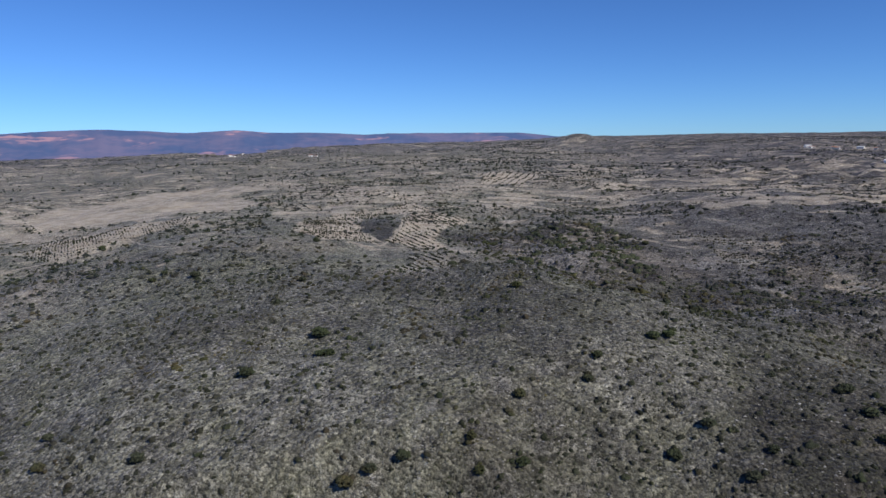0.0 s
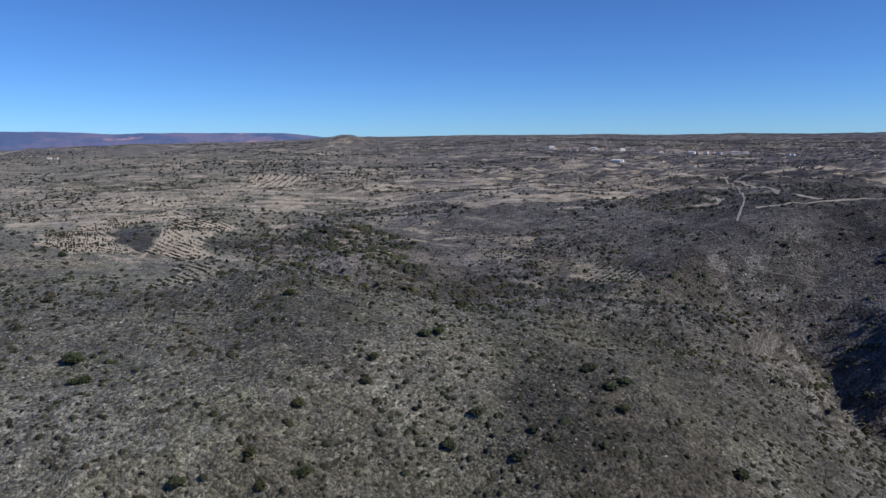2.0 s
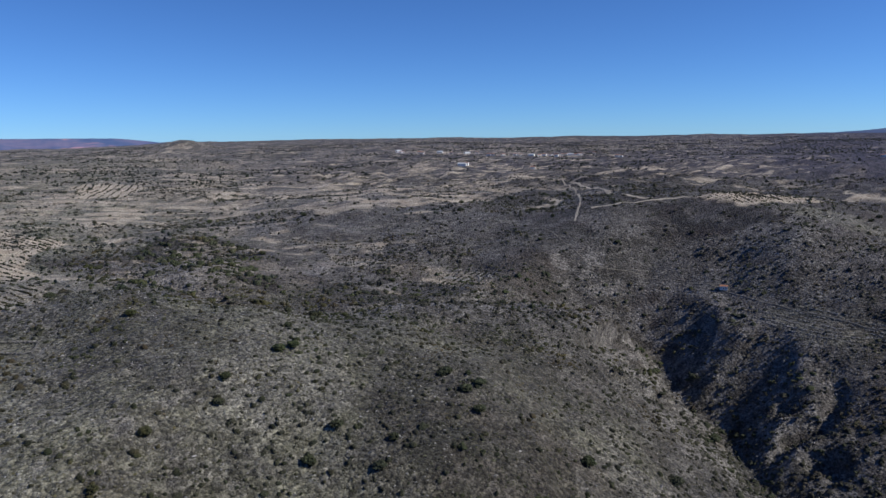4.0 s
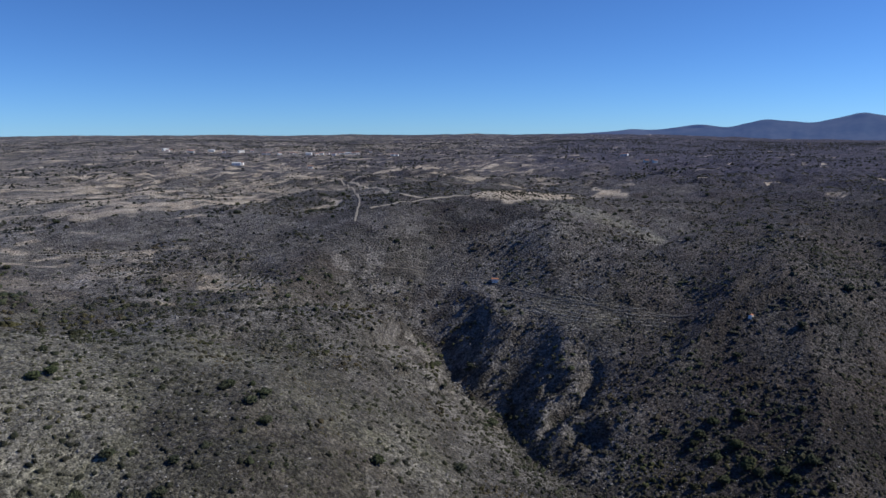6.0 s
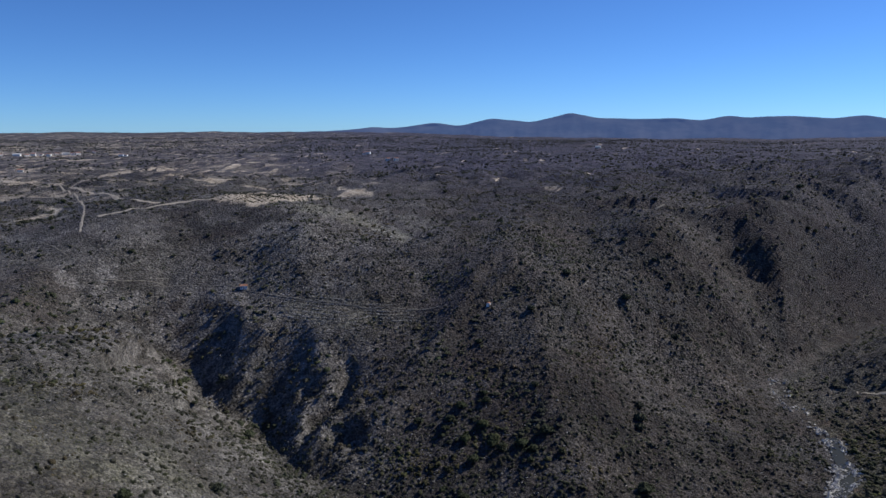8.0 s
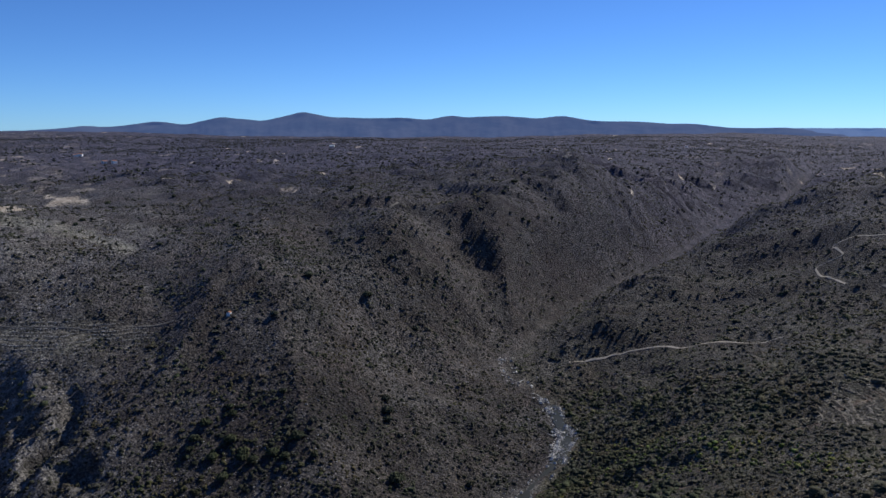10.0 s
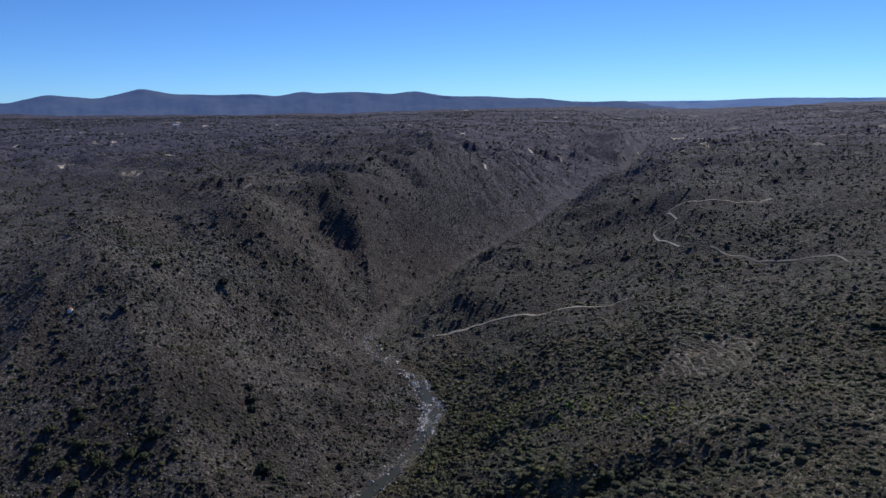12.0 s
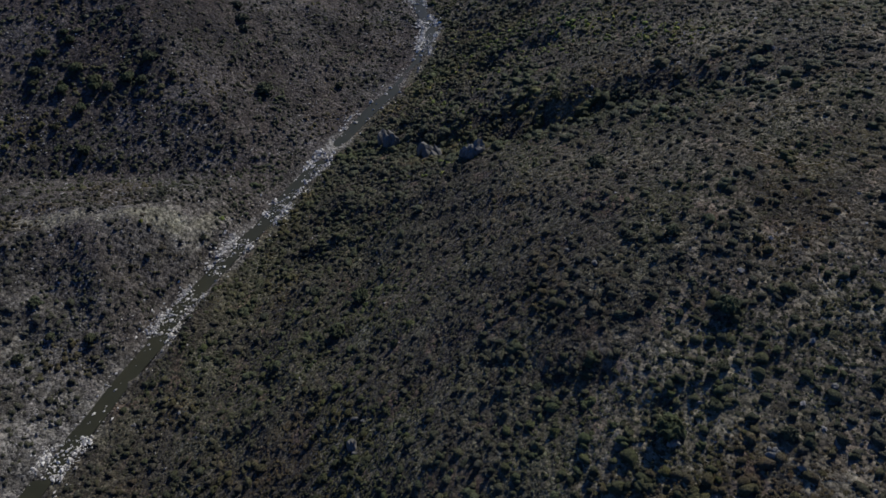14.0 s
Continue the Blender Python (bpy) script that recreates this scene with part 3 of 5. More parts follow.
    rock = np.maximum(rock, (fbm(x, y, 60, 3, 55) > 0.14) * (1 - 0.85 * south) * (1 - 0.5 * near_hill) * (0.55 - 0.4 * ramp(bearing, 48, 60)) * (1 - ramp(r, 500, 900)))
    bed = (1 - ramp(dr + 1.0 * south + fbm(x, y, 14, 2, 57) * 7, 3.2, 5.6)) * (1 - 0.8 * ramp(x, 470, 530)) * (1 - ramp(x, 600, 680))
    bed = bed * (0.12 + 0.75 * ramp(fbm(x, y, 22, 2, 58), -0.08, 0.2)) * (1 - 0.45 * ramp(x, 300, 400))
    field = parcels(x, y)
    field = np.maximum(field, 0.14 * south * ramp(bearing, 106, 122) * (1 - ramp(r, 300, 380)) * ramp(fbm(x, y, 24, 3, 66), -0.02, 0.2))
    # Patchy field colour brightens the western plateau, standing in for hazy light.
    field = np.maximum(field, 0.36 * ramp(r, 400, 560) * (1 - ramp(r, 2000, 2800)) * (1 - ramp(bearing + w * 20, 8, 26)) * ramp(fbm(x, y, 55, 4, 68), -0.1, 0.35))
    terrace = np.zeros_like(x)
    for poly in TAN_FIELDS:
        field = np.maximum(field, within(poly, x, y, 9) * (0.5 + 0.45 * ramp(fbm(x, y, 45, 3, 65), -0.3, 0.1)))
    for poly, _ in GROVES:
        field = np.maximum(field, within(poly, x, y, 12) * (0.35 if poly in (TERRACE_A, TERRACE_B, TERRACE_C, GROVE_LOW) else 1.0) * (0.78 + 0.22 * ramp(fbm(x, y, 24, 3, 63), -0.25, 0.15)))
    for poly in (TERRACE_HUT, TERRACE_SOUTH, TERRACE_A, TERRACE_B, TERRACE_C, GROVE_LOW):
        terrace = np.maximum(terrace, within(poly, x, y, 7) * 1.0)
    walls = ramp(r, 480, 620) * (1 - ramp(r, 1500, 2200)) * (1 - ramp(bearing, 36, 48)) * ramp(fbm(x, y, 130, 3, 59), -0.05, 0.25) * 0.45
    terrace = np.maximum(terrace, walls)
    # The last mask grows with distance and drives the painted haze.
    return {"green": np.clip(green + w * 0.35, 0, 1), "heath_shade": np.clip(heath_shade, 0, 1), "field": field * (1 - within(FALLOW, x, y, 3)), "rock": np.clip(rock, 0, 1),
            "bed": bed, "bank": south * (1 - 0.75 * ramp(r, 360, 640)) * (1 - ramp(r, 700, 900)) * 0.92, "russet": (1 - south) * ramp(bearing + w * 14, 44, 62) * (1 - ramp(r, 700, 1000)) * 0.3 * (1 - within(BURNT_TOP, x, y, 9)), "terrace": terrace, "plots": ramp(r, 640, 900) * (1 - 0.97 * ramp(bearing, 40, 62)) * (0.07 + 0.16 * (fbm(x, y, 420, 2, 120) > 0.0)) * (1 - (r < 1000) * ramp(bearing, 30, 40)) * (1 - 0.5 * ramp(r, 2600, 3600)), "hazed_upland": ramp(r + 300 * ramp(bearing, 50, 70), 900, 1700) * (0.02 + 0.33 * ramp(bearing, 4, 34) + 0.65 * ramp(bearing, 40, 62))}


def fast_mesh(name, verts, faces, material, smooth=False):
    me = bpy.data.meshes.new(name)
    n, k = faces.shape
    me.vertices.add(len(verts))
    me.vertices.foreach_set("co", np.ascontiguousarray(verts, np.float32).ravel())
    me.loops.add(n * k)
    me.loops.foreach_set("vertex_index", np.ascontiguousarray(faces, np.int32).ravel())
    me.polygons.add(n)
    me.polygons.foreach_set("loop_start", np.arange(0, n * k, k, dtype=np.int32))
    me.polygons.foreach_set("use_smooth", np.full(n, smooth))
    me.update(calc_edges=True)
    me.materials.append(material)
    return me


# ---- ground ----
def make_ground():
    bearings = np.radians(np.concatenate([np.arange(-37, 152, 0.3), np.arange(152, 323, 3.0)]))
    rings = np.concatenate([[0.01, 20, 35, 48], 58 * np.exp(np.linspace(0, math.log(4930 / 58), 395))])
    nb, nr = len(bearings), len(rings)
    x = np.outer(rings, np.sin(bearings)).ravel()
    y = np.outer(rings, np.cos(bearings)).ravel()
    z = height(x, y)
    i, j = np.meshgrid(np.arange(nr - 1), np.arange(nb), indexing="ij")
    a, b = i * nb + j, i * nb + (j + 1) % nb
    faces = np.stack([a, a + nb, b + nb, b], -1).reshape(-1, 4)
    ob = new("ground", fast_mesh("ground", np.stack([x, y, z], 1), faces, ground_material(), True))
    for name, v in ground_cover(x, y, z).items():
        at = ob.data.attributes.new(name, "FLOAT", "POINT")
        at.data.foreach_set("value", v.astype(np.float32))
    return tagged(ob, "dry scrub hills of grey-brown soil and thin grass", "ground", kind="structure")


make_ground()


def strip(name, line, half, lift, material, cuts=4, wobble=0.0, seed=5):
    """A draped band along a line of (east, north) points."""
    p = np.array(winding([(a[0], a[1], 0) for a in line], 1.0, cuts, seed))[:, :2]
    step_len = np.hypot(*np.diff(p, axis=0).T)
    s = np.concatenate([[0], np.cumsum(step_len)])
    q = np.arange(0, s[-1], 4.0)
    p = np.stack([np.interp(q, s, p[:, 0]), np.interp(q, s, p[:, 1])], 1)
    d = np.gradient(p, axis=0)
    d /= np.linalg.norm(d, axis=1)[:, None] + 1e-9
    side = np.stack([-d[:, 1], d[:, 0]], 1)
    rows = []
    for k in (-1.0, -0.35, 0.35, 1.0):
        e = p + side * (half * k * (1 + wobble * value(q / 9, q * 0 + k, seed)))[:, None]
        rows.append(np.column_stack([e, height(e[:, 0], e[:, 1]) + lift * (1.0 if abs(k) < 0.5 else 0.7)]))
    v = np.stack(rows, 1).reshape(-1, 3)
    n = len(q)
    i, j = np.meshgrid(np.arange(n - 1), np.arange(3), indexing="ij")
    a = (i * 4 + j).ravel()
    return new(name, fast_mesh(name, v, np.stack([a, a + 1, a + 5, a + 4], 1), material, True))


def soil_track_material(name, low, high):
    m, t, p = mat(name)
    c = mix(t, step(t, noise_of(t, 2.5, 4), 0.3, 0.7), low, high)
    t.links.new(c, p.inputs["Base Color"])
    p.inputs["Roughness"].default_value = 0.95
    relief(t, p, noise_of(t, 0.8), 0.5, 0.2)
    return m


dirt = soil_track_material("pale_dirt", (0.26, 0.225, 0.18), (0.44, 0.39, 0.32))
worn = soil_track_material("worn_dirt", (0.10, 0.09, 0.076), (0.22, 0.20, 0.17))
for line, half, words in ((ROAD_BANK, 1.1, "pale dirt road cut along the lower south bank"), (TRACK_RIDGE, 0.8, "winding pale footpath over the southern ridge"),
                          (TRACK_SADDLE, 0.9, "faint dirt path on the southern saddle"), (TRACK_DOME, 0.4, "dirt track winding round the bare rounded hill"),
                          (TRACK_TERRACE, 0.45, "farm track beside the dry terraces"), (TRACK_GROVE, 1.6, "dusty farm road through the olive groves"),
                          (TRACK_FALLOW, 1.5, "pale farm track beside a triangular fallow field"), (TRACK_RIDGE_GROVE, 1.0, "dirt track between olive rows"),
                          (STRIP_EAST, 1.2, "pale farm track across the eastern plateau"), (TRACK_WEST, 0.9, "dusty path among scattered oaks"), (TRACK_FAR, 0.95, "pale farm road behind the rounded hill"), (WORKS_UPPER, 2.4, "broad pale earth strip cut along the hillside"), (WORKS_LOWER, 2.4, "pale graded earth strip below the farm road")):
    tagged(strip("dirt_track", line, half, 0.45, worn if line in (STRIP_EAST, TRACK_DOME, TRACK_TERRACE, TRACK_SADDLE) else dirt, 5, 0.6), words, "dirt track", kind="structure")


# ---- river ----
def water_material():
    m, t, p = mat("still_river_water")
    c = mix(t, noise_of(t, 6), (0.018, 0.020, 0.010), (0.045, 0.042, 0.022))
    t.links.new(c, p.inputs["Base Color"])
    p.inputs["Roughness"].default_value = 0.35
    p.inputs["Specular IOR Level"].default_value = 0.25
    relief(t, p, noise_of(t, 1.2), 0.15, 0.1)
    return m


def make_water():
    p = np.array(RIVER)
    keep = (p[:, 0] > -200) & (p[:, 0] < 500)
    p = p[keep]
    d = np.gradient(p[:, :2], axis=0)
    d /= np.linalg.norm(d, axis=1)[:, None]
    side = np.stack([-d[:, 1], d[:, 0]], 1)
    v = []
    for k in (-1, 0, 1):
        e = p[:, :2] + side * 3.4 * k
        v.append(np.column_stack([e, p[:, 2] - 0.1]))
    v = np.stack(v, 1).reshape(-1, 3)
    i, j = np.meshgrid(np.arange(len(p) - 1), np.arange(2), indexing="ij")
    a = (i * 3 + j).ravel()
    ob = new("water", fast_mesh("water", v, np.stack([a, a + 1, a + 4, a + 3], 1), water_material(), True))
    return tagged(ob, "narrow dark river pools between pale boulders", "river", kind="structure")


make_water()

# ---- far ranges ----
# bearing and height of the crest, in degrees
WEST_CREST = ((-46, 0.3), (-38, 0.55), (-31, 0.44), (-29.3, 0.55), (-27.6, 0.62), (-24.4, 0.71), (-21.4, 0.54), (-18.7, 0.40), (-15.5, 0.60), (-13.4, 0.38), (-10.1, 0.33),
              (-7.9, 0.28), (-6.2, 0.13), (-3.6, 0.22), (3.0, 0.19), (6.1, 0.15), (7.8, -0.02), (10, -0.3))
SIERRA_CREST = ((54, -0.3), (59.5, -0.04), (61.7, 0.19), (63.3, 0.11), (66.3, 0.52), (68.4, 0.27), (70.8, 0.85), (74.0, 0.52), (76.9, 1.25), (78.8, 0.84), (81.4, 0.74), (84.5, 0.78),
                (86.4, 0.60), (88.1, 0.93), (89.6, 0.79), (92.1, 0.90), (95.0, 0.68), (96.8, 0.89), (99.3, 0.45), (102.6, 0.42), (104.8, 0.24), (106.2, 0.28), (109, -0.08), (112.9, -0.06), (115, -0.4), (118, -0.6))
EAST_CREST = ((104, -0.2), (110, -0.1), (118.9, -0.08), (123.3, 0.05), (128, -0.02), (140, 0.0), (146, -0.1))


# Haze over the ranges is put into bluish base colours and an even glow.
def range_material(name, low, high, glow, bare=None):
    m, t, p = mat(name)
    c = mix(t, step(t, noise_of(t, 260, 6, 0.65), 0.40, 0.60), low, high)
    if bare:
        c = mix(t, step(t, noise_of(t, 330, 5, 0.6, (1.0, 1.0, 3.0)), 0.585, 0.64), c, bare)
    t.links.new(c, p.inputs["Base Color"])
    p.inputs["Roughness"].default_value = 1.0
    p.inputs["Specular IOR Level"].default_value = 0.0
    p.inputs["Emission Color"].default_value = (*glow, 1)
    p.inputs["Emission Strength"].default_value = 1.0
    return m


def far_range(name, crest_line, near, crest, first, last, material, words, seed):
    b = np.arange(first, last, 0.12)
    knots = np.array(crest_line)
    rise = np.zeros_like(b)
    for d in np.linspace(-0.45, 0.45, 7):
        rise += np.interp(b + d, knots[:, 0], knots[:, 1]) / 7
    rise += 0.035 * fbm(b, b * 0 + seed, 1.2, 4, seed)
    rows = []
    for s in np.linspace(0, 1.25, 26):
        r = near + (crest - near) * s + 60 * fbm(b, b * 0 + s * 3, 2.0, 3, seed + 5) * (0.2 < s < 0.95)
        top = 197 + crest * np.tan(np.radians(rise))
        lift = s ** 1.25 if s <= 1 else 1 - (s - 1) * 1.2
        spur = 12 * fbm(b, b * 0 + s * 0.8, 1.1, 4, seed + 9) * math.sin(math.pi * min(s, 1.0))
        z = 110 + (top - 110) * lift + spur
        rows.append(np.column_stack([np.sin(np.radians(b)) * r, np.cos(np.radians(b)) * r, z]))
    v = np.concatenate(rows)
    nb = len(b)
    i, j = np.meshgrid(np.arange(25), np.arange(nb - 1), indexing="ij")
    a = (i * nb + j).ravel()
    ob = new(name, fast_mesh(name, v, np.stack([a, a + nb, a + nb + 1, a + 1], 1), material, True))
    return tagged(ob, words, "mountains", kind="structure")


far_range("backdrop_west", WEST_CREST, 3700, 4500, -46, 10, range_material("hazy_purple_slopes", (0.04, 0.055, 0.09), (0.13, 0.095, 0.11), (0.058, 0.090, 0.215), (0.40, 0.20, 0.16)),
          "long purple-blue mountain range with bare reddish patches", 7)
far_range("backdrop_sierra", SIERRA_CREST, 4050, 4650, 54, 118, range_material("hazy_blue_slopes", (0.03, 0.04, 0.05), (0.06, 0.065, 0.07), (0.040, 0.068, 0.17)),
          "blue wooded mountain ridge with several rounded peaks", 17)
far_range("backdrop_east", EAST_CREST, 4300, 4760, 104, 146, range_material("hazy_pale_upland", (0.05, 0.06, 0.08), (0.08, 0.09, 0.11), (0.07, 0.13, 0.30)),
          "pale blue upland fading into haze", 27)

# ---- scrub ----
PHI = (1 + 5 ** 0.5) / 2
ICO = np.array([(-1, PHI, 0), (1, PHI, 0), (-1, -PHI, 0), (1, -PHI, 0), (0, -1, PHI), (0, 1, PHI), (0, -1, -PHI), (0, 1, -PHI), (PHI, 0, -1), (PHI, 0, 1), (-PHI, 0, -1), (-PHI, 0, 1)]) / math.hypot(1, PHI)
ICO_FACES = np.array([(0, 11, 5), (0, 5, 1), (0, 1, 7), (0, 7, 10), (0, 10, 11), (1, 5, 9), (5, 11, 4), (11, 10, 2), (10, 7, 6), (7, 1, 8),
                      (3, 9, 4), (3, 4, 2), (3, 2, 6), (3, 6, 8), (3, 8, 9), (4, 9, 5), (2, 4, 11), (6, 2, 10), (8, 6, 7), (9, 8, 1)])
OCT = np.array([(1, 0, 0), (0, 1, 0), (-1, 0, 0), (0, -1, 0), (0.1, 0, 0.9), (0, 0, -0.4)])
OCT_FACES = np.array([(0, 1, 4), (1, 2, 4), (2, 3, 4), (3, 0, 4), (1, 0, 5), (2, 1, 5), (3, 2, 5), (0, 3, 5)])


def dome(sides, rings):
    """A low rounded crown: rings of corners from the ground up to one top."""
    v, f = [], []
    for i in range(rings):
        a = math.pi / 2 * i / rings
        for k in range(sides):
            b = 2 * math.pi * (k + 0.5 * (i % 2)) / sides
            v.append((math.cos(b) * math.cos(a) * (0.88 if i == 0 else 1.05), math.sin(b) * math.cos(a) * (0.88 if i == 0 else 1.05), math.sin(a)))
    v.append((0.05, 0, 1.0))
    for i in range(rings - 1):
        for k in range(sides):
            p, q = i * sides + k, i * sides + (k + 1) % sides
            f += [(p, q, p + sides), (q, q + sides, p + sides)] if i % 2 == 0 else [(p, q, q + sides), (p, q + sides, p + sides)]
    base = (rings - 1) * sides
    f += [(base + k, base + (k + 1) % sides, len(v) - 1) for k in range(sides)]
    v = np.array(v)
    v[:, 2] -= 0.12
    return v, np.array(f)


BUSH, BUSH_FACES = dome(6, 2)
TUFT, TUFT_FACES = dome(5, 1)


def lumps(shape, faces, place, size, flat, rng, rough=0.42):
    """Many uneven lumps: verts and faces."""
    n, k = len(place), len(shape)
    a = rng.uniform(0, 2 * math.pi, n)
    v = shape[None] * (1 + rough * rng.uniform(-1, 1, (n, k, 1)))
    v = v * (size[:, None] * rng.uniform(0.7, 1.3, (n, 3)) * np.array([1, 1, 1]))[:, None, :]
    v[:, :, 2] *= flat[:, None] if isinstance(flat, np.ndarray) else flat
    ca, sa = np.cos(a)[:, None], np.sin(a)[:, None]
    v = np.stack([v[:, :, 0] * ca - v[:, :, 1] * sa, v[:, :, 0] * sa + v[:, :, 1] * ca, v[:, :, 2]], -1) + place[:, None, :]
    f = faces[None] + (np.arange(n) * k)[:, None, None]
    return v.reshape(-1, 3), f.reshape(-1, 3)


def leaf_material(name, colours, size=0.7):
    m, t, p = mat(name)
    geo = t.nodes.new("ShaderNodeNewGeometry")
    ramp_node = t.nodes.new("ShaderNodeValToRGB")
    ramp_node.color_ramp.interpolation = "LINEAR"
    el = ramp_node.color_ramp.elements
    while len(el) < len(colours):
        el.new(0.5)
    for k, c in enumerate(colours):
        el[k].position = k / (len(colours) - 1)
        el[k].color = (*c, 1)
    t.links.new(geo.outputs["Random Per Island"], ramp_node.inputs[0])
    c = mix(t, step(t, noise_of(t, 38, 4), 0.42, 0.6, 0.0, 0.45), ramp_node.outputs[0], mix(t, 1.0, ramp_node.outputs[0], (0.45, 0.45, 0.42), "MULTIPLY"))
    c = mix(t, step(t, noise_of(t, size * 0.7, 4, 0.7), 0.42, 0.6, 0.0, 0.65), c, mix(t, 1.0, c, (0.35, 0.35, 0.33), "MULTIPLY"))
    c = mix(t, step(t, noise_of(t, 55, 4, 0.65), 0.45, 0.6, 0.0, 0.8), c, mix(t, 1.0, c, (0.98, 1.13, 0.72), "MULTIPLY"))
    c = mix(t, step(t, noise_of(t, 41, 4, 0.65), 0.52, 0.64, 0.0, 0.8), c, mix(t, 1.0, c, (1.45, 1.12, 0.85), "MULTIPLY"))
    t.links.new(c, p.inputs["Base Color"])
    p.inputs["Roughness"].default_value = 0.8
    p.inputs["Specular IOR Level"].default_value = 0.2
    relief(t, p, noise_of(t, size * 0.55, 4, 0.7), 1.0, 0.8)
    return m


def scatter(n, r0, r1, rng):
    r = np.sqrt(rng.uniform(r0 * r0, r1 * r1, n))
    b = np.radians(rng.uniform(-36, 136 + (r1 < 700) * 26, n))
    return r * np.sin(b), r * np.cos(b)


ALL_TRACKS = (STRIP_EAST, ROAD_BANK, TRACK_RIDGE, TRACK_SADDLE, TRACK_DOME, TRACK_TERRACE, TRACK_GROVE, TRACK_FALLOW, TRACK_RIDGE_GROVE, TRACK_WEST, TRACK_FAR, WORKS_UPPER, WORKS_LOWER)


def open_ground(x, y, field_share=0.12):
    """1 where scrub can grow, less on fields, tracks and the bed."""
    ok = np.ones_like(x)
    dr, _ = along(RIVER, x, y)
    ok *= ramp(dr, 6, 10)
    for poly in TAN_FIELDS:
        ok *= 1 - within(poly, x, y, 3)
    for poly, _ in GROVES:
        ok *= 1 - 0.85 * within(poly, x, y, 5)
    for poly in (BURNT_TOP, MEADOW_SPUR, TERRACE_HUT, TERRACE_SOUTH):
        ok *= 1 - (0.9 if poly is TERRACE_SOUTH else 0.8) * within(poly, x, y, 5)
    for line in ALL_TRACKS:
        d, _ = along([(a, b, 0) for a, b in line], x, y)
        ok *= ramp(d, 3, 6)
    ok *= 1 - (1 - field_share) * (parcels(x, y) > 0.2)
    return ok


def scrub(name, n, r0, r1, low, high, flat, shape, faces, density, material, words, category, seed, sink=0.15, extra=0):
    rng = np.random.default_rng(seed)
    x, y = scatter(n, r0, r1, rng)
    keep = rng.random(n) < density(x, y)
    x, y = x[keep], y[keep]
    size = low + (high - low) * rng.random(len(x)) ** 2.2
    z = height(x, y)
    place = np.column_stack([x, y, z + size * flat * ((0.55 if shape is OCT else 0.2) - sink)])
    if extra:
        more = [place]
        for k in range(extra):
            a = rng.uniform(0, 2 * math.pi, len(x))
            more.append(place + np.column_stack([np.cos(a), np.sin(a), rng.uniform(-0.15, 0.35, len(x))]) * (size * 0.75)[:, None])
        place = np.vstack(more)
        size = np.concatenate([size] + [size * rng.uniform(0.5, 0.85, len(x)) for k in range(extra)])
    v, f = lumps(shape, faces, place, size, flat, rng)
    ob = new(name, fast_mesh(name, v, f, material, shape is not OCT))
    return tagged(ob, words, category, kind="stuff")


def clumped(x, y, size, seed):
    return np.clip(0.5 + 1.6 * fbm(x, y, size, 3, seed), 0, 1)


def near_density(x, y):
    south = south_side(x, y)
    b = np.degrees(np.arctan2(x, y))
    return (1 - 0.75 * ramp(np.hypot(x, y), 380, 460)) * open_ground(x, y) * (0.22 + 0.4 * clumped(x, y, 45, 131) + 0.5 * south * (0.5 + clumped(x, y, 60, 133)) + 0.3 * ramp(b, 50, 64) * (1 - south))


def in_gully(x, y):
    """Near the bottom of one of the gullies on the north wall."""
    near = np.full(x.shape, 1e9)
    for gully, _, wide in CUTS[:4]:
        near = np.minimum(near, along([(a, b, 0) for a, b in gully], x, y)[0] / wide)
    return near < 0.9


def mid_density(x, y):
    b = np.degrees(np.arctan2(x, y))
    db, _ = along(BROOK, x, y)
    return open_ground(x, y) * (1 - 0.5 * (1 - ramp(b, -2, 14))) * (1 + 1.6 * south_side(x, y) * (1 - ramp(np.hypot(x, y), 800, 1200))) * (0.09 + 1.25 * clumped(x, y, 90, 137) ** 2.4 + 0.4 * ramp(b, 92, 98) * (1 - south_side(x, y)) + 0.25 * ramp(b, 60, 80) + 0.9 * (1 - ramp(along(RIVER, x, y)[0], 200, 380)) * ramp(x, 500, 600) * clumped(x, y, 45, 143) + 0.5 * (1 - ramp(db, 20, 90)) + 2.5 * within(GULLY_WOOD, x, y, 22) + 0.8 * ramp(b, 58, 68) * ramp(hollow(x, y), 0.35, 0.8) + 1.5 * in_gully(x, y))


def far_density(x, y):
    b = np.degrees(np.arctan2(x, y))
    return open_ground(x, y, 0.05) * (1 - 0.4 * (1 - ramp(b, -6, 10))) * np.clip(0.1 + 1.5 * clumped(x, y, 220, 139) ** 2.2 + 0.4 * ramp(b, 92, 98) * (np.hypot(x, y) < 2000) + 0.45 * ramp(b, 52, 70) * clumped(x, y, 180, 141), 0, 1)


scrub_leaf = leaf_material("dry_scrub_leaf", ((0.036, 0.040, 0.027), (0.060, 0.063, 0.043), (0.100, 0.095, 0.073), (0.046, 0.052, 0.033), (0.082, 0.078, 0.060), (0.066, 0.072, 0.040)))
slope_leaf = leaf_material("hillside_shrub_leaf", ((0.042, 0.044, 0.033), (0.07, 0.069, 0.052), (0.105, 0.099, 0.078), (0.055, 0.058, 0.040), (0.088, 0.084, 0.066)))
bank_leaf = leaf_material("evergreen_shrub_leaf", ((0.031, 0.033, 0.020), (0.062, 0.062, 0.037), (0.108, 0.099, 0.066), (0.044, 0.049, 0.025), (0.122, 0.108, 0.072), (0.070, 0.080, 0.035), (0.080, 0.065, 0.048)))
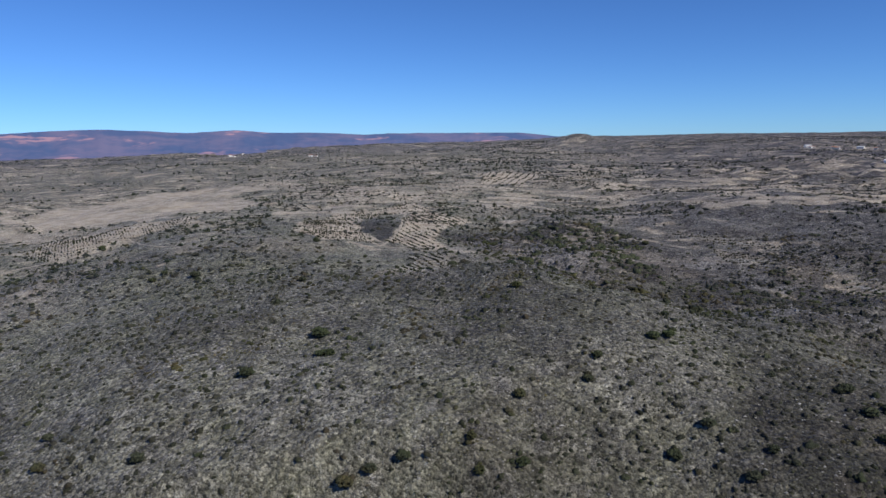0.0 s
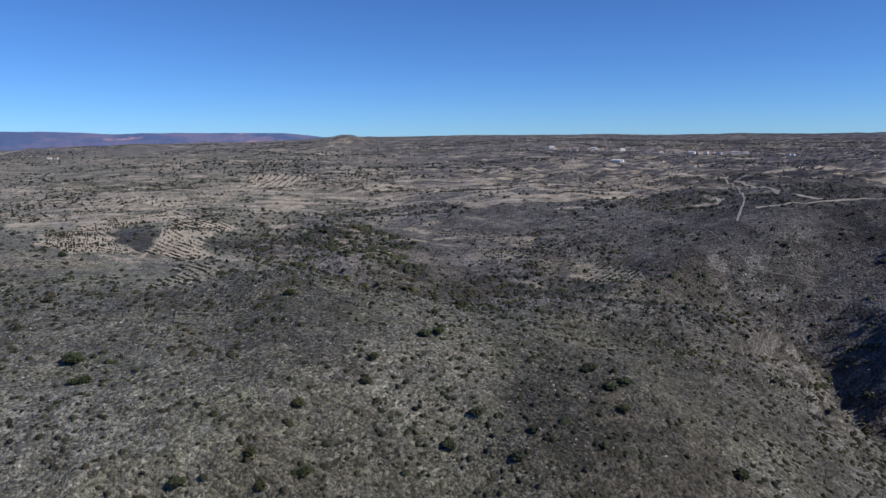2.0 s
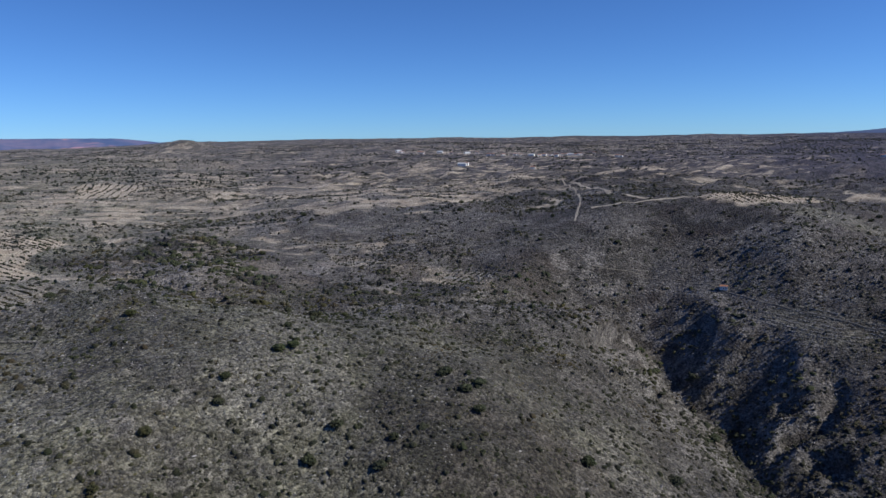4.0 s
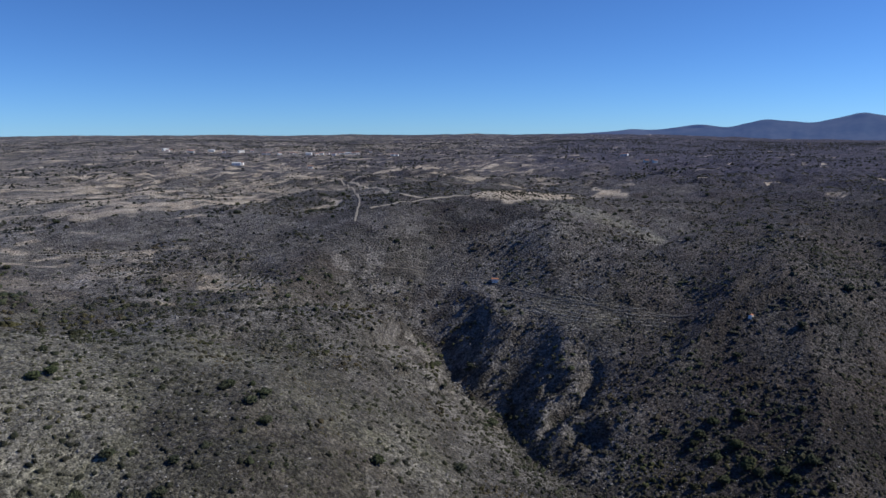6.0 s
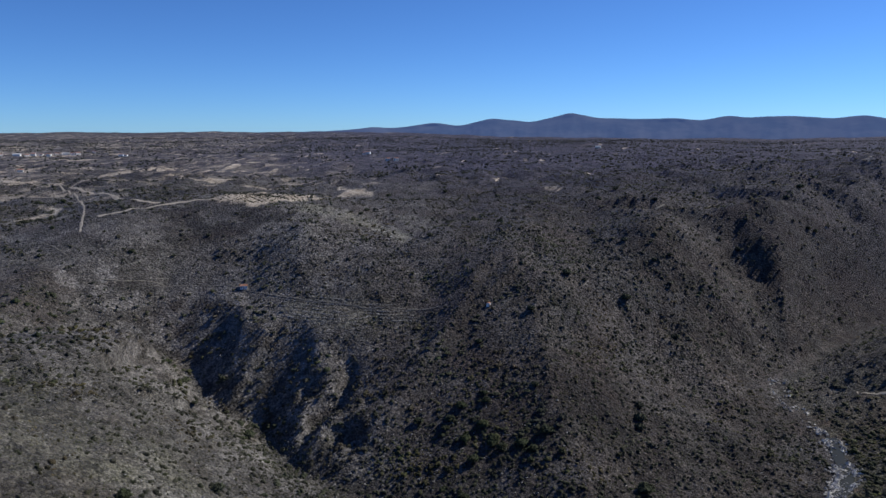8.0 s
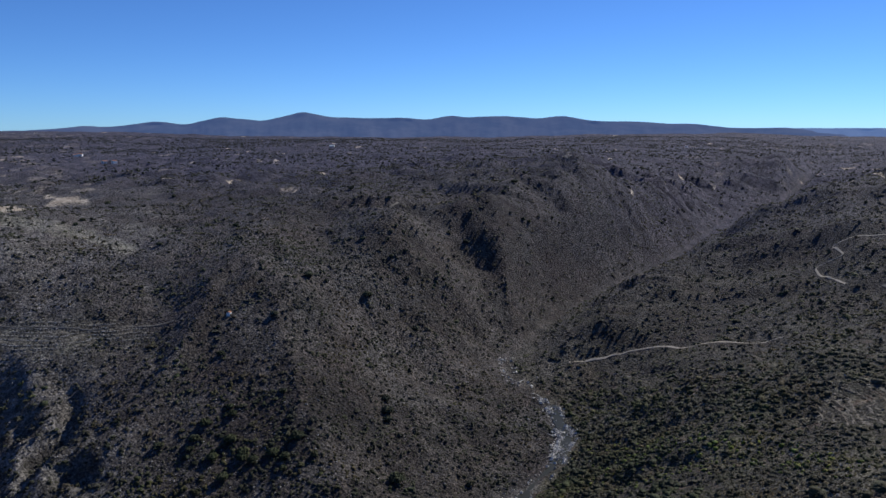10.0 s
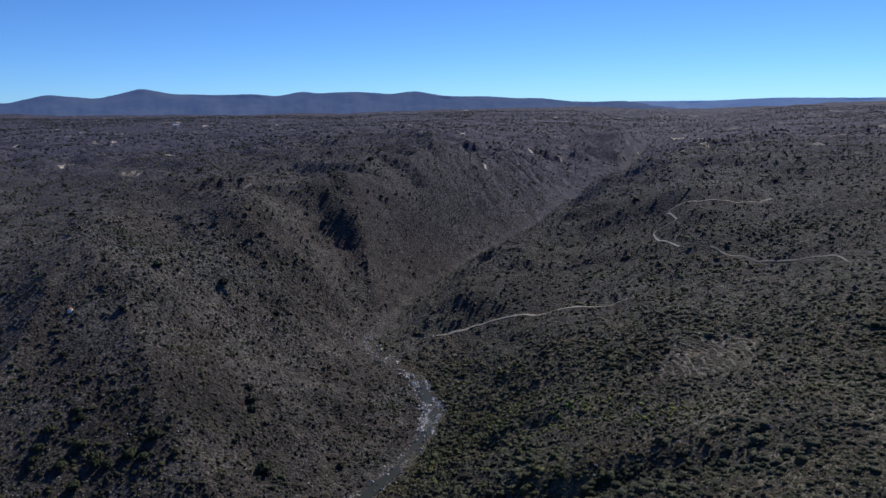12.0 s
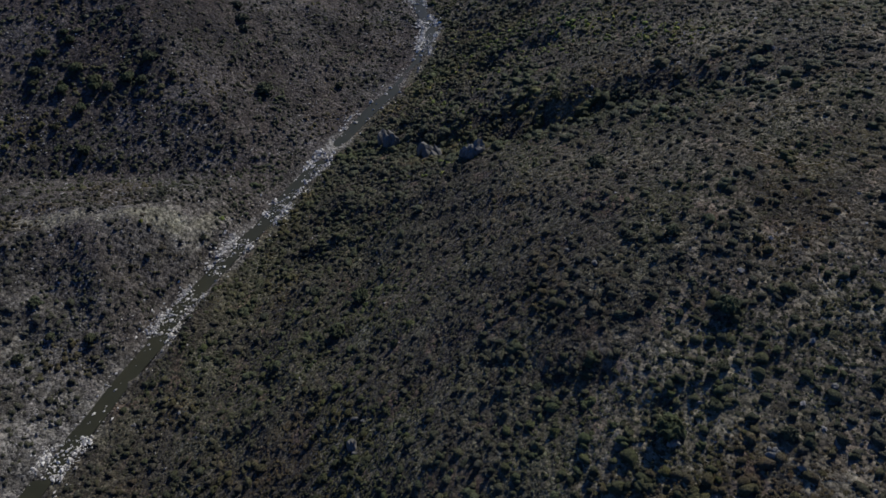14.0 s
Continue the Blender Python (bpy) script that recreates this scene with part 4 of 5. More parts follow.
heather_leaf = leaf_material("grey_heather_leaf", ((0.040, 0.038, 0.029), (0.080, 0.073, 0.058), (0.032, 0.035, 0.020), (0.112, 0.100, 0.078), (0.062, 0.066, 0.035), (0.090, 0.071, 0.053)))
tuft_leaf = leaf_material("dry_tuft_leaf", ((0.05, 0.05, 0.035), (0.16, 0.15, 0.115), (0.09, 0.09, 0.065), (0.22, 0.205, 0.16), (0.07, 0.07, 0.05)))
oak_leaf = leaf_material("holm_oak_leaf", ((0.045, 0.052, 0.032), (0.075, 0.083, 0.05), (0.058, 0.066, 0.04), (0.095, 0.102, 0.062)), 1.2)
# Leaf colours cooled slightly, so a little distance haze is painted in.
wood_leaf = leaf_material("hazed_woodland_leaf", ((0.022, 0.028, 0.024), (0.042, 0.048, 0.042), (0.03, 0.038, 0.032), (0.06, 0.063, 0.054)), 3.0)
def hollow_wood(x, y):
    """1 along the shaded hollow that climbs the south bank."""
    d, _ = along([(a, b, 0) for a, b in CUTS[-1][0]], x, y)
    return south_side(x, y) * (1 - ramp(d, 14, 34))


scrub("scrub", 52000, 70, 460, 0.3, 1.5, 0.85, BUSH, BUSH_FACES, near_density, scrub_leaf, "low grey-green and brown scrub bushes over stony slopes", "scrub", 501)
scrub("bush_thicket", 16000, 85, 620, 0.9, 2.2, 0.9, BUSH, BUSH_FACES, lambda x, y: open_ground(x, y) * clumped(x, y, 80, 151) ** 2 * (0.04 + 0.6 * south_side(x, y) + 0.4 * (along(BROOK, x, y)[0] < 60)) + open_ground(x, y) * (0.5 * within(BROOM_BANK, x, y, 14) + 0.5 * in_gully(x, y)),
      oak_leaf, "dark green thickets along the gorge and wet slopes", "bushes", 503, extra=2)
scrub("ground_tufts", 60000, 60, 400, 0.3, 0.8, 0.9, TUFT, TUFT_FACES, lambda x, y: open_ground(x, y) * (0.45 + 0.35 * south_side(x, y)), tuft_leaf, "dry grass tufts and dwarf shrubs on stony soil", "dry grass", 511)
scrub("bank_undergrowth", 280000, 60, 330, 0.22, 0.8, 0.75, TUFT, TUFT_FACES, lambda x, y: (1 - ramp(np.hypot(x, y), 240, 330)) * south_side(x, y) * open_ground(x, y) * (0.45 + 0.55 * clumped(x, y, 40, 177)), heather_leaf,
      "fuzzy low undergrowth of heather and broom on the south bank", "undergrowth", 523)
scrub("south_bank_scrub", 190000, 60, 520, 0.4, 1.75, 0.68, BUSH, BUSH_FACES, lambda x, y: (1 - ramp(np.hypot(x, y), 340, 540)) * (0.35 + 0.65 * ramp(np.hypot(x, y), 200, 320)) * (0.4 + 1.2 * (along(RIVER, x, y)[0] < 60)) * south_side(x, y) * open_ground(x, y) * (0.3 + 0.7 * clumped(x, y, 60, 171)), bank_leaf,
      "close cover of dark evergreen shrubs on the south bank", "scrub", 513)
scrub("south_ridge_thicket", 30000, 330, 680, 1.0, 2.5, 0.75, BUSH, BUSH_FACES, lambda x, y: south_side(x, y) * open_ground(x, y) * ramp(np.hypot(x, y), 330, 420) * 1.1 * clumped(x, y, 70, 187) ** 3, bank_leaf,
      "clumped dark evergreen thicket on the southern ridge", "thicket", 527)
scrub("slope_scrub", 105000, 190, 640, 0.35, 1.4, 0.85, BUSH, BUSH_FACES, lambda x, y: (1 - south_side(x, y)) * open_ground(x, y) * ramp(np.degrees(np.arctan2(x, y)), 46, 60) * (0.2 + 0.7 * clumped(x, y, 40, 173)), slope_leaf,
      "small dark shrubs dotting the brown north bank", "scrub", 517)
scrub("riverside_trees", 60000, 170, 470, 0.9, 2.6, 0.95, BUSH, BUSH_FACES, lambda x, y: open_ground(x, y) * (within(BROOM_BANK, x, y, 12) * 0.3 * clumped(x, y, 26, 175) + 0.35 * hollow_wood(x, y)), oak_leaf,
      "dark evergreen trees crowding the bank above the river", "trees", 519, extra=2)
scrub("gully_trees", 9000, 430, 700, 1.6, 3.6, 0.85, BUSH, BUSH_FACES, lambda x, y: within(GULLY_WOOD, x, y, 22) * (0.25 + 0.75 * clumped(x, y, 30, 179)) + 0.25 * (along(BROOK, x, y)[0] < 16) * (x < 380), oak_leaf,
      "dark oaks filling the hollow behind the bare crest", "trees", 525, extra=1)
broom_leaf = leaf_material("green_broom_leaf", ((0.10, 0.14, 0.03), (0.18, 0.22, 0.055), (0.13, 0.16, 0.04), (0.23, 0.24, 0.07)))
scrub("green_broom", 24000, 120, 480, 0.6, 1.6, 0.9, BUSH, BUSH_FACES, lambda x, y: open_ground(x, y) * (0.75 * within(MEADOW_SOUTH, x, y, 14) + 0.5 * within(BROOM_BANK, x, y, 14) + 0.3 * within(MEADOW_SPUR, x, y, 6)), broom_leaf,
      "fresh green broom bushes on the damp slope", "bushes", 515)
scrub("hill_scrub", 92000, 385, 1250, 0.65, 2.4, 0.62, OCT, OCT_FACES, mid_density, slope_leaf, "scattered scrub and small oaks over the hills", "scrub", 505)
scrub("woodland", 110000, 1150, 3900, 1.6, 3.8, 0.75, OCT, OCT_FACES, far_density, wood_leaf, "open dark oak woodland dotting the far plateau", "woodland", 507)


scrub("plateau_oaks", 30000, 430, 1150, 0.8, 2.5, 0.8, OCT, OCT_FACES, lambda x, y: open_ground(x, y, 0.05) * (1 - ramp(np.degrees(np.arctan2(x, y)), 42, 52)) * (0.05 + 0.95 * clumped(x, y, 75, 187) ** 2.2), wood_leaf,
      "dark clumps of small oaks between the dry terraces", "trees", 521)


def grove_rows():
    places = []
    for k, (poly, gap) in enumerate(GROVES):
        p = np.array(poly, float)
        turn = 0.5 + 0.6 * k
        lo, hi = p.min(0) - 30, p.max(0) + 30
        c, span = (lo + hi) / 2, np.hypot(*(hi - lo))
        u, v = np.meshgrid(np.arange(-span / 2, span / 2, gap * 0.85), np.arange(-span / 2, span / 2, gap * 0.3))
        u = u + 0.12 * gap * value(v / 30, u / 30, 170)
        x = c[0] + u * math.cos(turn) - v * math.sin(turn)
        y = c[1] + u * math.sin(turn) + v * math.cos(turn)
        x, y = x.ravel(), y.ravel()
        m = within(poly, x, y, 5) & (hash2(np.floor(x * 3), np.floor(y * 3), 77) > 0.12 + 0.35 * (fbm(x, y, 30, 2, 64) > 0.12))
        places.append(np.column_stack([x[m], y[m]]))
    p = np.vstack(places)
    rng = np.random.default_rng(509)
    p += rng.uniform(-0.45, 0.45, p.shape)
    size = rng.uniform(0.45, 0.9, len(p)) * (1 + ramp(np.hypot(p[:, 0], p[:, 1]), 900, 1500) * 0.5)
    v, f = lumps(ICO, ICO_FACES, np.column_stack([p, height(p[:, 0], p[:, 1]) + size * 0.6]), size, 0.85, rng)
    leaf = leaf_material("olive_leaf", ((0.035, 0.038, 0.026), (0.065, 0.068, 0.045), (0.05, 0.053, 0.035)))
    return tagged(new("olive_grove", fast_mesh("olive_grove", v, f, leaf)), "small olive trees in rows on pale soil", "olive trees", kind="stuff")


grove_rows()


# ---- stones ----
def stone_material(name, dark, pale):
    m, t, p = mat(name)
    geo = t.nodes.new("ShaderNodeNewGeometry")
    c = mix(t, geo.outputs["Random Per Island"], dark, pale)
    c = mix(t, step(t, noise_of(t, 0.8, 5), 0.45, 0.7, 0, 0.6), c, (0.10, 0.095, 0.085))
    t.links.new(c, p.inputs["Base Color"])
    p.inputs["Roughness"].default_value = 0.9
    relief(t, p, noise_of(t, 0.5, 5), 0.7, 0.3)
    return m


river_stone = stone_material("river_granite", (0.26, 0.245, 0.22), (0.80, 0.77, 0.70))
terrace_stone = stone_material("earthy_fieldstone", (0.17, 0.145, 0.11), (0.40, 0.345, 0.26))
hill_stone = stone_material("weathered_granite", (0.11, 0.105, 0.097), (0.27, 0.258, 0.238))
pale_stone = stone_material("bleached_granite", (0.16, 0.153, 0.14), (0.43, 0.41, 0.38))
# Dark all over: the shade on outcrop faces is put into the colour.
outcrop_stone = stone_material("shade_dark_granite", (0.06, 0.058, 0.053), (0.15, 0.145, 0.132))


def river_stones(n=15000):
    rng = np.random.default_rng(601)
    line = np.array(RIVER)
    line = line[(line[:, 0] > 60) & (line[:, 0] < 600)]
    k = rng.integers(0, len(line) - 1, n)
    s = rng.random(n)
    p = line[k] + (line[k + 1] - line[k]) * s[:, None]
    flow = line[k + 1, :2] - line[k, :2]
    flow /= np.linalg.norm(flow, axis=1)[:, None]
    off = np.where(rng.random(n) < 0.6, 1, -1) * np.where(rng.random(n) < 0.28, rng.uniform(0, 4, n), 3.2 + rng.gamma(1.2, 1.3, n))
    x, y = p[:, 0] - flow[:, 1] * off, p[:, 1] + flow[:, 0] * off
    keep = rng.random(n) < (0.04 + 0.96 * ramp(fbm(x, y, 15, 2, 67), -0.02, 0.16)) * (1 - 0.85 * ramp(x, 470, 530))
    x, y, p = x[keep], y[keep], p[keep]
    size = 0.22 + (0.6 + 0.55 * ramp(x, 230, 380)) * rng.random(len(x)) ** 3
    z = np.maximum(height(x, y), p[:, 2])
    v, f = lumps(OCT, OCT_FACES, np.column_stack([x, y, z + size * 0.15]), size, 0.75, rng, 0.5)
    return tagged(new("river_stones", fast_mesh("river_stones", v, f, river_stone)), "pale rounded granite stones along the river bed", "stones", kind="stuff")


def hill_stones(n=60000):
    rng = np.random.default_rng(603)
    x, y = scatter(n, 90, 640, rng)
    db, _ = along(BROOK, x, y)
    dr, _ = along(RIVER, x, y)
    m = rng.random(n) < open_ground(x, y) * (0.28 * (fbm(x, y, 60, 3, 55) > 0.1) + 0.5 * (1 - ramp(db, 20, 60)) * (y > 150) + 0.10 * (1 - ramp(dr, 8, 26)))
    x, y = x[m], y[m]
    size = 0.25 + 0.85 * rng.random(len(x)) ** 4
    v, f = lumps(OCT, OCT_FACES, np.column_stack([x, y, height(x, y) + size * 0.3]), size, 0.85, rng, 0.35)
    return tagged(new("hill_stones", fast_mesh("hill_stones", v, f, hill_stone)), "grey granite stones strewn over the slopes", "stones", kind="stuff")


river_stones()
hill_stones()
scrub("loose_stones", 18000, 150, 430, 0.2, 0.75, 0.7, OCT, OCT_FACES, lambda x, y: open_ground(x, y) * (1 - 0.8 * south_side(x, y)) * (0.25 + 0.75 * clumped(x, y, 50, 181)), pale_stone,
      "small pale stones lying among the scrub", "stones", 605, 0.35)


def terrace_walls(poly, rise, words, seed, stone, gaps, big, flat):
    """Low rows of stones, walled or laid flat, that follow the contours of a terraced slope."""
    rng = np.random.default_rng(seed)
    p = np.array(poly, float)
    lo, hi = p.min(0) - 8, p.max(0) + 8
    x, y = np.meshgrid(np.arange(lo[0], hi[0], 0.6), np.arange(lo[1], hi[1], 0.6))
    x, y = x.ravel() + rng.uniform(-0.3, 0.3, x.size), y.ravel() + rng.uniform(-0.3, 0.3, x.size)
    m = within(poly, x, y, 5)
    x, y = x[m], y[m]
    z = height(x, y)
    level = (z + 0.5 * fbm(x, y, 30, 2, 211)) / rise
    m = (np.abs(level - np.round(level)) * rise < 0.14) & (hash2(np.round(level), np.floor((x + y) / 24), 213) > gaps)
    x, y, z = x[m], y[m], z[m]
    v, f = lumps(OCT, OCT_FACES, np.column_stack([x, y, z + 0.15]), rng.uniform(0.3, big, len(x)), flat, rng, 0.3)
    return tagged(new("terrace_walls", fast_mesh("terrace_walls", v, f, stone)), words, "dry stone walls", kind="stuff")


for k, (poly, rise, words) in enumerate(((TERRACE_SOUTH, 1.0, "rows of flattened stones standing for sunlit earth lines on the southern slope"), (TERRACE_HUT, 1.5, "low dry stone terrace walls beside the farm track"),
                                         (TERRACE_A, 1.3, "crumbling terrace walls above the wooded gully"), (TERRACE_B, 1.3, "short terrace walls on the gully slope"),
                                         (TERRACE_C, 1.5, "bleached terrace walls below the farm track"), (GROVE_LOW, 1.5, "terrace walls below the olive grove"))):
    # The southern rows are added flat stones in place of sunlit earth lines.
    terrace_walls(poly, rise, words, 621 + k, *((terrace_stone, 0.3, 0.62, 0.35) if k == 0 else (pale_stone, 0.22, 0.6, 0.8)))


def part(name, me, parent, label=""):
    ob = new(name, me)
    ob.parent = parent
    return tagged(ob, label)


# ---- oaks ----
bark, bark_tree, bark_bsdf = mat("grey_bark")
bark_tree.links.new(mix(bark_tree, noise_of(bark_tree, 0.3), (0.05, 0.042, 0.034), (0.13, 0.11, 0.09)), bark_bsdf.inputs["Base Color"])
bark_bsdf.inputs["Roughness"].default_value = 0.95


def limb(bm, a, b, ra, rb):
    a, b = Vector(a), Vector(b)
    q = (b - a).to_track_quat("Z", "Y")
    rings = []
    for c, r in ((a, ra), (b, rb)):
        rings.append([bm.verts.new(c + q @ Vector((math.cos(k * math.pi / 3) * r, math.sin(k * math.pi / 3) * r, 0))) for k in range(6)])
    for k in range(6):
        bm.faces.new((rings[0][k], rings[0][(k + 1) % 6], rings[1][(k + 1) % 6], rings[1][k]))


def make_oak(seed, wide, tall):
    rng = np.random.default_rng(seed)
    top = new("holm_oak")
    bm = bmesh.new()
    fork = (rng.uniform(-0.2, 0.2), rng.uniform(-0.2, 0.2), tall * 0.3)
    limb(bm, (0, 0, -0.5), fork, 0.28, 0.2)
    for k in range(5):
        a = k * 1.26 + rng.uniform(-0.3, 0.3)
        limb(bm, fork, (fork[0] + math.cos(a) * wide * 0.55, fork[1] + math.sin(a) * wide * 0.55, tall * rng.uniform(0.5, 0.75)), 0.13, 0.04)
    me = bpy.data.meshes.new("trunk")
    bm.to_mesh(me)
    bm.free()
    me.materials.append(bark)
    part("trunk", me, top)
    n = 130
    d = rng.normal(size=(n, 3))
    d /= np.linalg.norm(d, axis=1)[:, None]
    lobes = rng.normal(size=(7, 3))
    lobes /= np.linalg.norm(lobes, axis=1)[:, None]
    swell = 0.72 + 0.34 * np.clip((d @ lobes.T).max(1), 0, 1) ** 2
    rad = rng.uniform(0.45, 1.0, n) ** 0.5 * swell
    p = np.column_stack([d[:, 0] * wide * rad, d[:, 1] * wide * rad, tall * 0.56 + d[:, 2] * tall * 0.42 * rad])
    size = rng.uniform(0.18, 0.38, n) * wide
    v, f = lumps(OCT * np.array([1, 1, 1.0]), OCT_FACES, p, size, 0.75, rng, 0.4)
    part("crown", fast_mesh("crown", v, f, oak_leaf), top)
    return tagged(top, "dark rounded holm oak standing in dry scrub", "tree", "scattered oaks")


oak_kinds = [make_oak(701, 2.6, 4.4), make_oak(702, 3.2, 4.6), make_oak(703, 2.2, 3.6), make_oak(704, 3.6, 5.2)]
rng_oak = np.random.default_rng(711)
oak_spots = [(x, y, s) for group, s in ((OAKS_A, 1.0), (OAKS_B, 1.3), (OAKS_C, 0.95), (OAKS_D, 1.0)) for x, y in group]
ex, ey = scatter(1500, 150, 900, rng_oak)
es = south_side(ex, ey)
eb = np.degrees(np.arctan2(ex, ey))
em = rng_oak.random(1500) < open_ground(ex, ey) * (1 - 0.7 * es) * (0.012 + 0.14 * ramp(eb, 52, 66) + 0.1 * clumped(ex, ey, 120, 161) ** 3)
oak_spots += [(x, y, 0.75) for x, y in list(zip(ex[em], ey[em]))[:170]]
oz = height([o[0] for o in oak_spots], [o[1] for o in oak_spots]) - 0.5
for k, ((x, y, s), z) in enumerate(zip(oak_spots, oz)):
    grow = s * (0.6 + 0.36 * rng_oak.random()) * (1 + 0.5 * ramp(np.hypot(x, y), 450, 900))
    m = pose(x, y, z, 0, 0, rng_oak.uniform(0, 360)) @ Matrix.Diagonal((grow, grow, grow, 1))
    if k < 4:
        oak_kinds[k].matrix_basis = m
    else:
        src = oak_kinds[k % 4]
        keep = src.matrix_basis.copy()
        src.matrix_basis = Matrix.Identity(4)
        copy_thing(src, m)
        src.matrix_basis = keep


# ---- boulders ----
def make_boulder(seed, squat):
    bm = bmesh.new()
    bmesh.ops.create_icosphere(bm, subdivisions=3, radius=1.0)
    for v in bm.verts:
        p = v.co * 1.3 + Vector((seed * 3.1, seed, 0))
        facet = noise.noise(p) * 0.30 + noise.noise(p * 2.7) * 0.12 + abs(noise.noise(p * 1.7)) * -0.22
        v.co *= 1 + facet
        v.co.z *= squat
    me = bpy.data.meshes.new("boulder")
    bm.to_mesh(me)
    bm.free()
    me.materials.append(river_stone if seed % 2 else outcrop_stone)
    return tagged(new("boulder", me), "weathered granite boulder bedded in the ground", "boulder", "large boulders")


boulder_kinds = [make_boulder(1, 0.65), make_boulder(2, 0.9), make_boulder(3, 0.7), make_boulder(4, 0.75)]
rng_rock = np.random.default_rng(821)
line = np.array([q for q in RIVER if 90 < q[0] < 600])
rock_spots = [(x, y, 1.0) for x, y in BOULDERS_RIVER] + [(x, y, 1.5) for x, y in OUTCROPS]
for k in rng_rock.integers(0, len(line), 60):
    rock_spots.append((line[k][0] + rng_rock.normal(0, 4.5), line[k][1] + rng_rock.normal(0, 4.5), 0.75))
rz = height([o[0] for o in rock_spots], [o[1] for o in rock_spots])
for k, ((x, y, s), z) in enumerate(zip(rock_spots, rz)):
    g = s * rng_rock.uniform(0.35, 1.0) * (0.75 if s < 1.2 else 1.1)
    m = pose(x, y, z + 0.12 * g, 0, 0, rng_rock.uniform(0, 360)) @ Matrix.Diagonal((g * rng_rock.uniform(0.9, 1.5), g, g * rng_rock.uniform(0.7, 1.1), 1))
    kind = (0, 2)[k % 2] if s < 1.2 else (1, 3)[k % 2]
    if k < 4:
        boulder_kinds[k].matrix_basis = m
    else:
        copy_thing(boulder_kinds[kind], m)


# ---- crags ----
def make_crag(seed, wide, tall):
    """A split granite face of several leaning blocks."""
    top = new("crag")
    rng = random.Random(seed)
    for k in range(6):
        bm = bmesh.new()
        at = Vector((rng.uniform(-0.55, 0.55) * wide, rng.uniform(-0.3, 0.3) * wide, tall * rng.uniform(0.05, 0.3)))
        m = Matrix.Translation(at) @ Matrix.Rotation(rng.uniform(0, 3.1), 4, "Z") @ Matrix.Rotation(rng.uniform(-0.35, 0.35), 4, "X") @ Matrix.Diagonal((wide * rng.uniform(0.28, 0.5), wide * rng.uniform(0.2, 0.34), tall * rng.uniform(0.5, 0.85), 1))
        bmesh.ops.create_icosphere(bm, subdivisions=2, radius=1.0)
        for v in bm.verts:
            q = v.co * 1.6 + Vector((seed * 2.3 + k, k * 1.7, 0))
            v.co *= 1 + 0.34 * noise.noise(q) - 0.3 * abs(noise.noise(q * 2.1))
            v.co = m @ v.co
        me = bpy.data.meshes.new("block")
        bm.to_mesh(me)
        bm.free()
        me.materials.append(outcrop_stone)
        part("block", me, top)
    return tagged(top, "dark granite crag, shade put into its colour, standing out of the thicket", "rock", "south bank crags")


for k, (x, y, wide, tall) in enumerate(((312, -20, 8.5, 8.5), (283, -36, 9.5, 9.5), (242, -49, 7.0, 8.0), (85, -61, 2.8, 2.0), (77, -78, 2.4, 1.7), (122, 9, 4.0, 3.4))):
    make_crag(31 + k, wide, tall).matrix_basis = pose(x, y, height(x, y)[0] - 0.6, 0, 0, 40 * k)


# ---- ruined sheepfold ----
def make_fold(corners):
    top = new("sheepfold")
    cx, cy = sum(c[0] for c in corners) / len(corners), sum(c[1] for c in corners) / len(corners)
    top.matrix_basis = pose(cx, cy, height(cx, cy)[0])
    rng = np.random.default_rng(861)
    for (x0, y0), (x1, y1) in zip(corners, corners[1:] + corners[:1]):
        n = int(math.hypot(x1 - x0, y1 - y0) * 9)
        s = rng.random(n)
        x, y = x0 + (x1 - x0) * s + rng.normal(0, 0.25, n), y0 + (y1 - y0) * s + rng.normal(0, 0.25, n)
        size = rng.uniform(0.25, 0.5, n)
        v, f = lumps(OCT, OCT_FACES, np.column_stack([x - cx, y - cy, height(x, y) - height(cx, cy)[0] + rng.uniform(0.1, 1.0, n)]), size, 0.8, rng, 0.3)
        part("wall", fast_mesh("wall", v, f, hill_stone), top)
    return tagged(top, "ruined dry stone sheepfold on the scrub slope", "stone fold")


make_fold([(-13, 346), (-4, 343), (2, 337), (-1, 329), (-13, 334)])


# ---- houses ----
def plain(name, dark, pale, size=1.5, rough=0.9):
    m, t, p = mat(name)
    t.links.new(mix(t, noise_of(t, size), dark, pale), p.inputs["Base Color"])
    p.inputs["Roughness"].default_value = rough
    return m


whitewash = plain("whitewash", (0.72, 0.70, 0.67), (0.86, 0.85, 0.82))
clay_tile = plain("clay_roof_tile", (0.26, 0.11, 0.06), (0.42, 0.20, 0.12), 0.6)
shade_glass = plain("dark_window_glass", (0.02, 0.022, 0.025), (0.04, 0.042, 0.045), 0.5, 0.2)


def box_mesh(name, size, material, at=(0, 0, 0), bevel=0.0):
    bm = bmesh.new()
    bmesh.ops.create_cube(bm, size=1.0, matrix=Matrix.Translation(at) @ Matrix.Diagonal((*size, 1)))
    if bevel:
        bmesh.ops.bevel(bm, geom=bm.edges[:], offset=bevel, segments=1, affect="EDGES")
    me = bpy.data.meshes.new(name)
    bm.to_mesh(me)
    bm.free()
    me.materials.append(material)
    return me


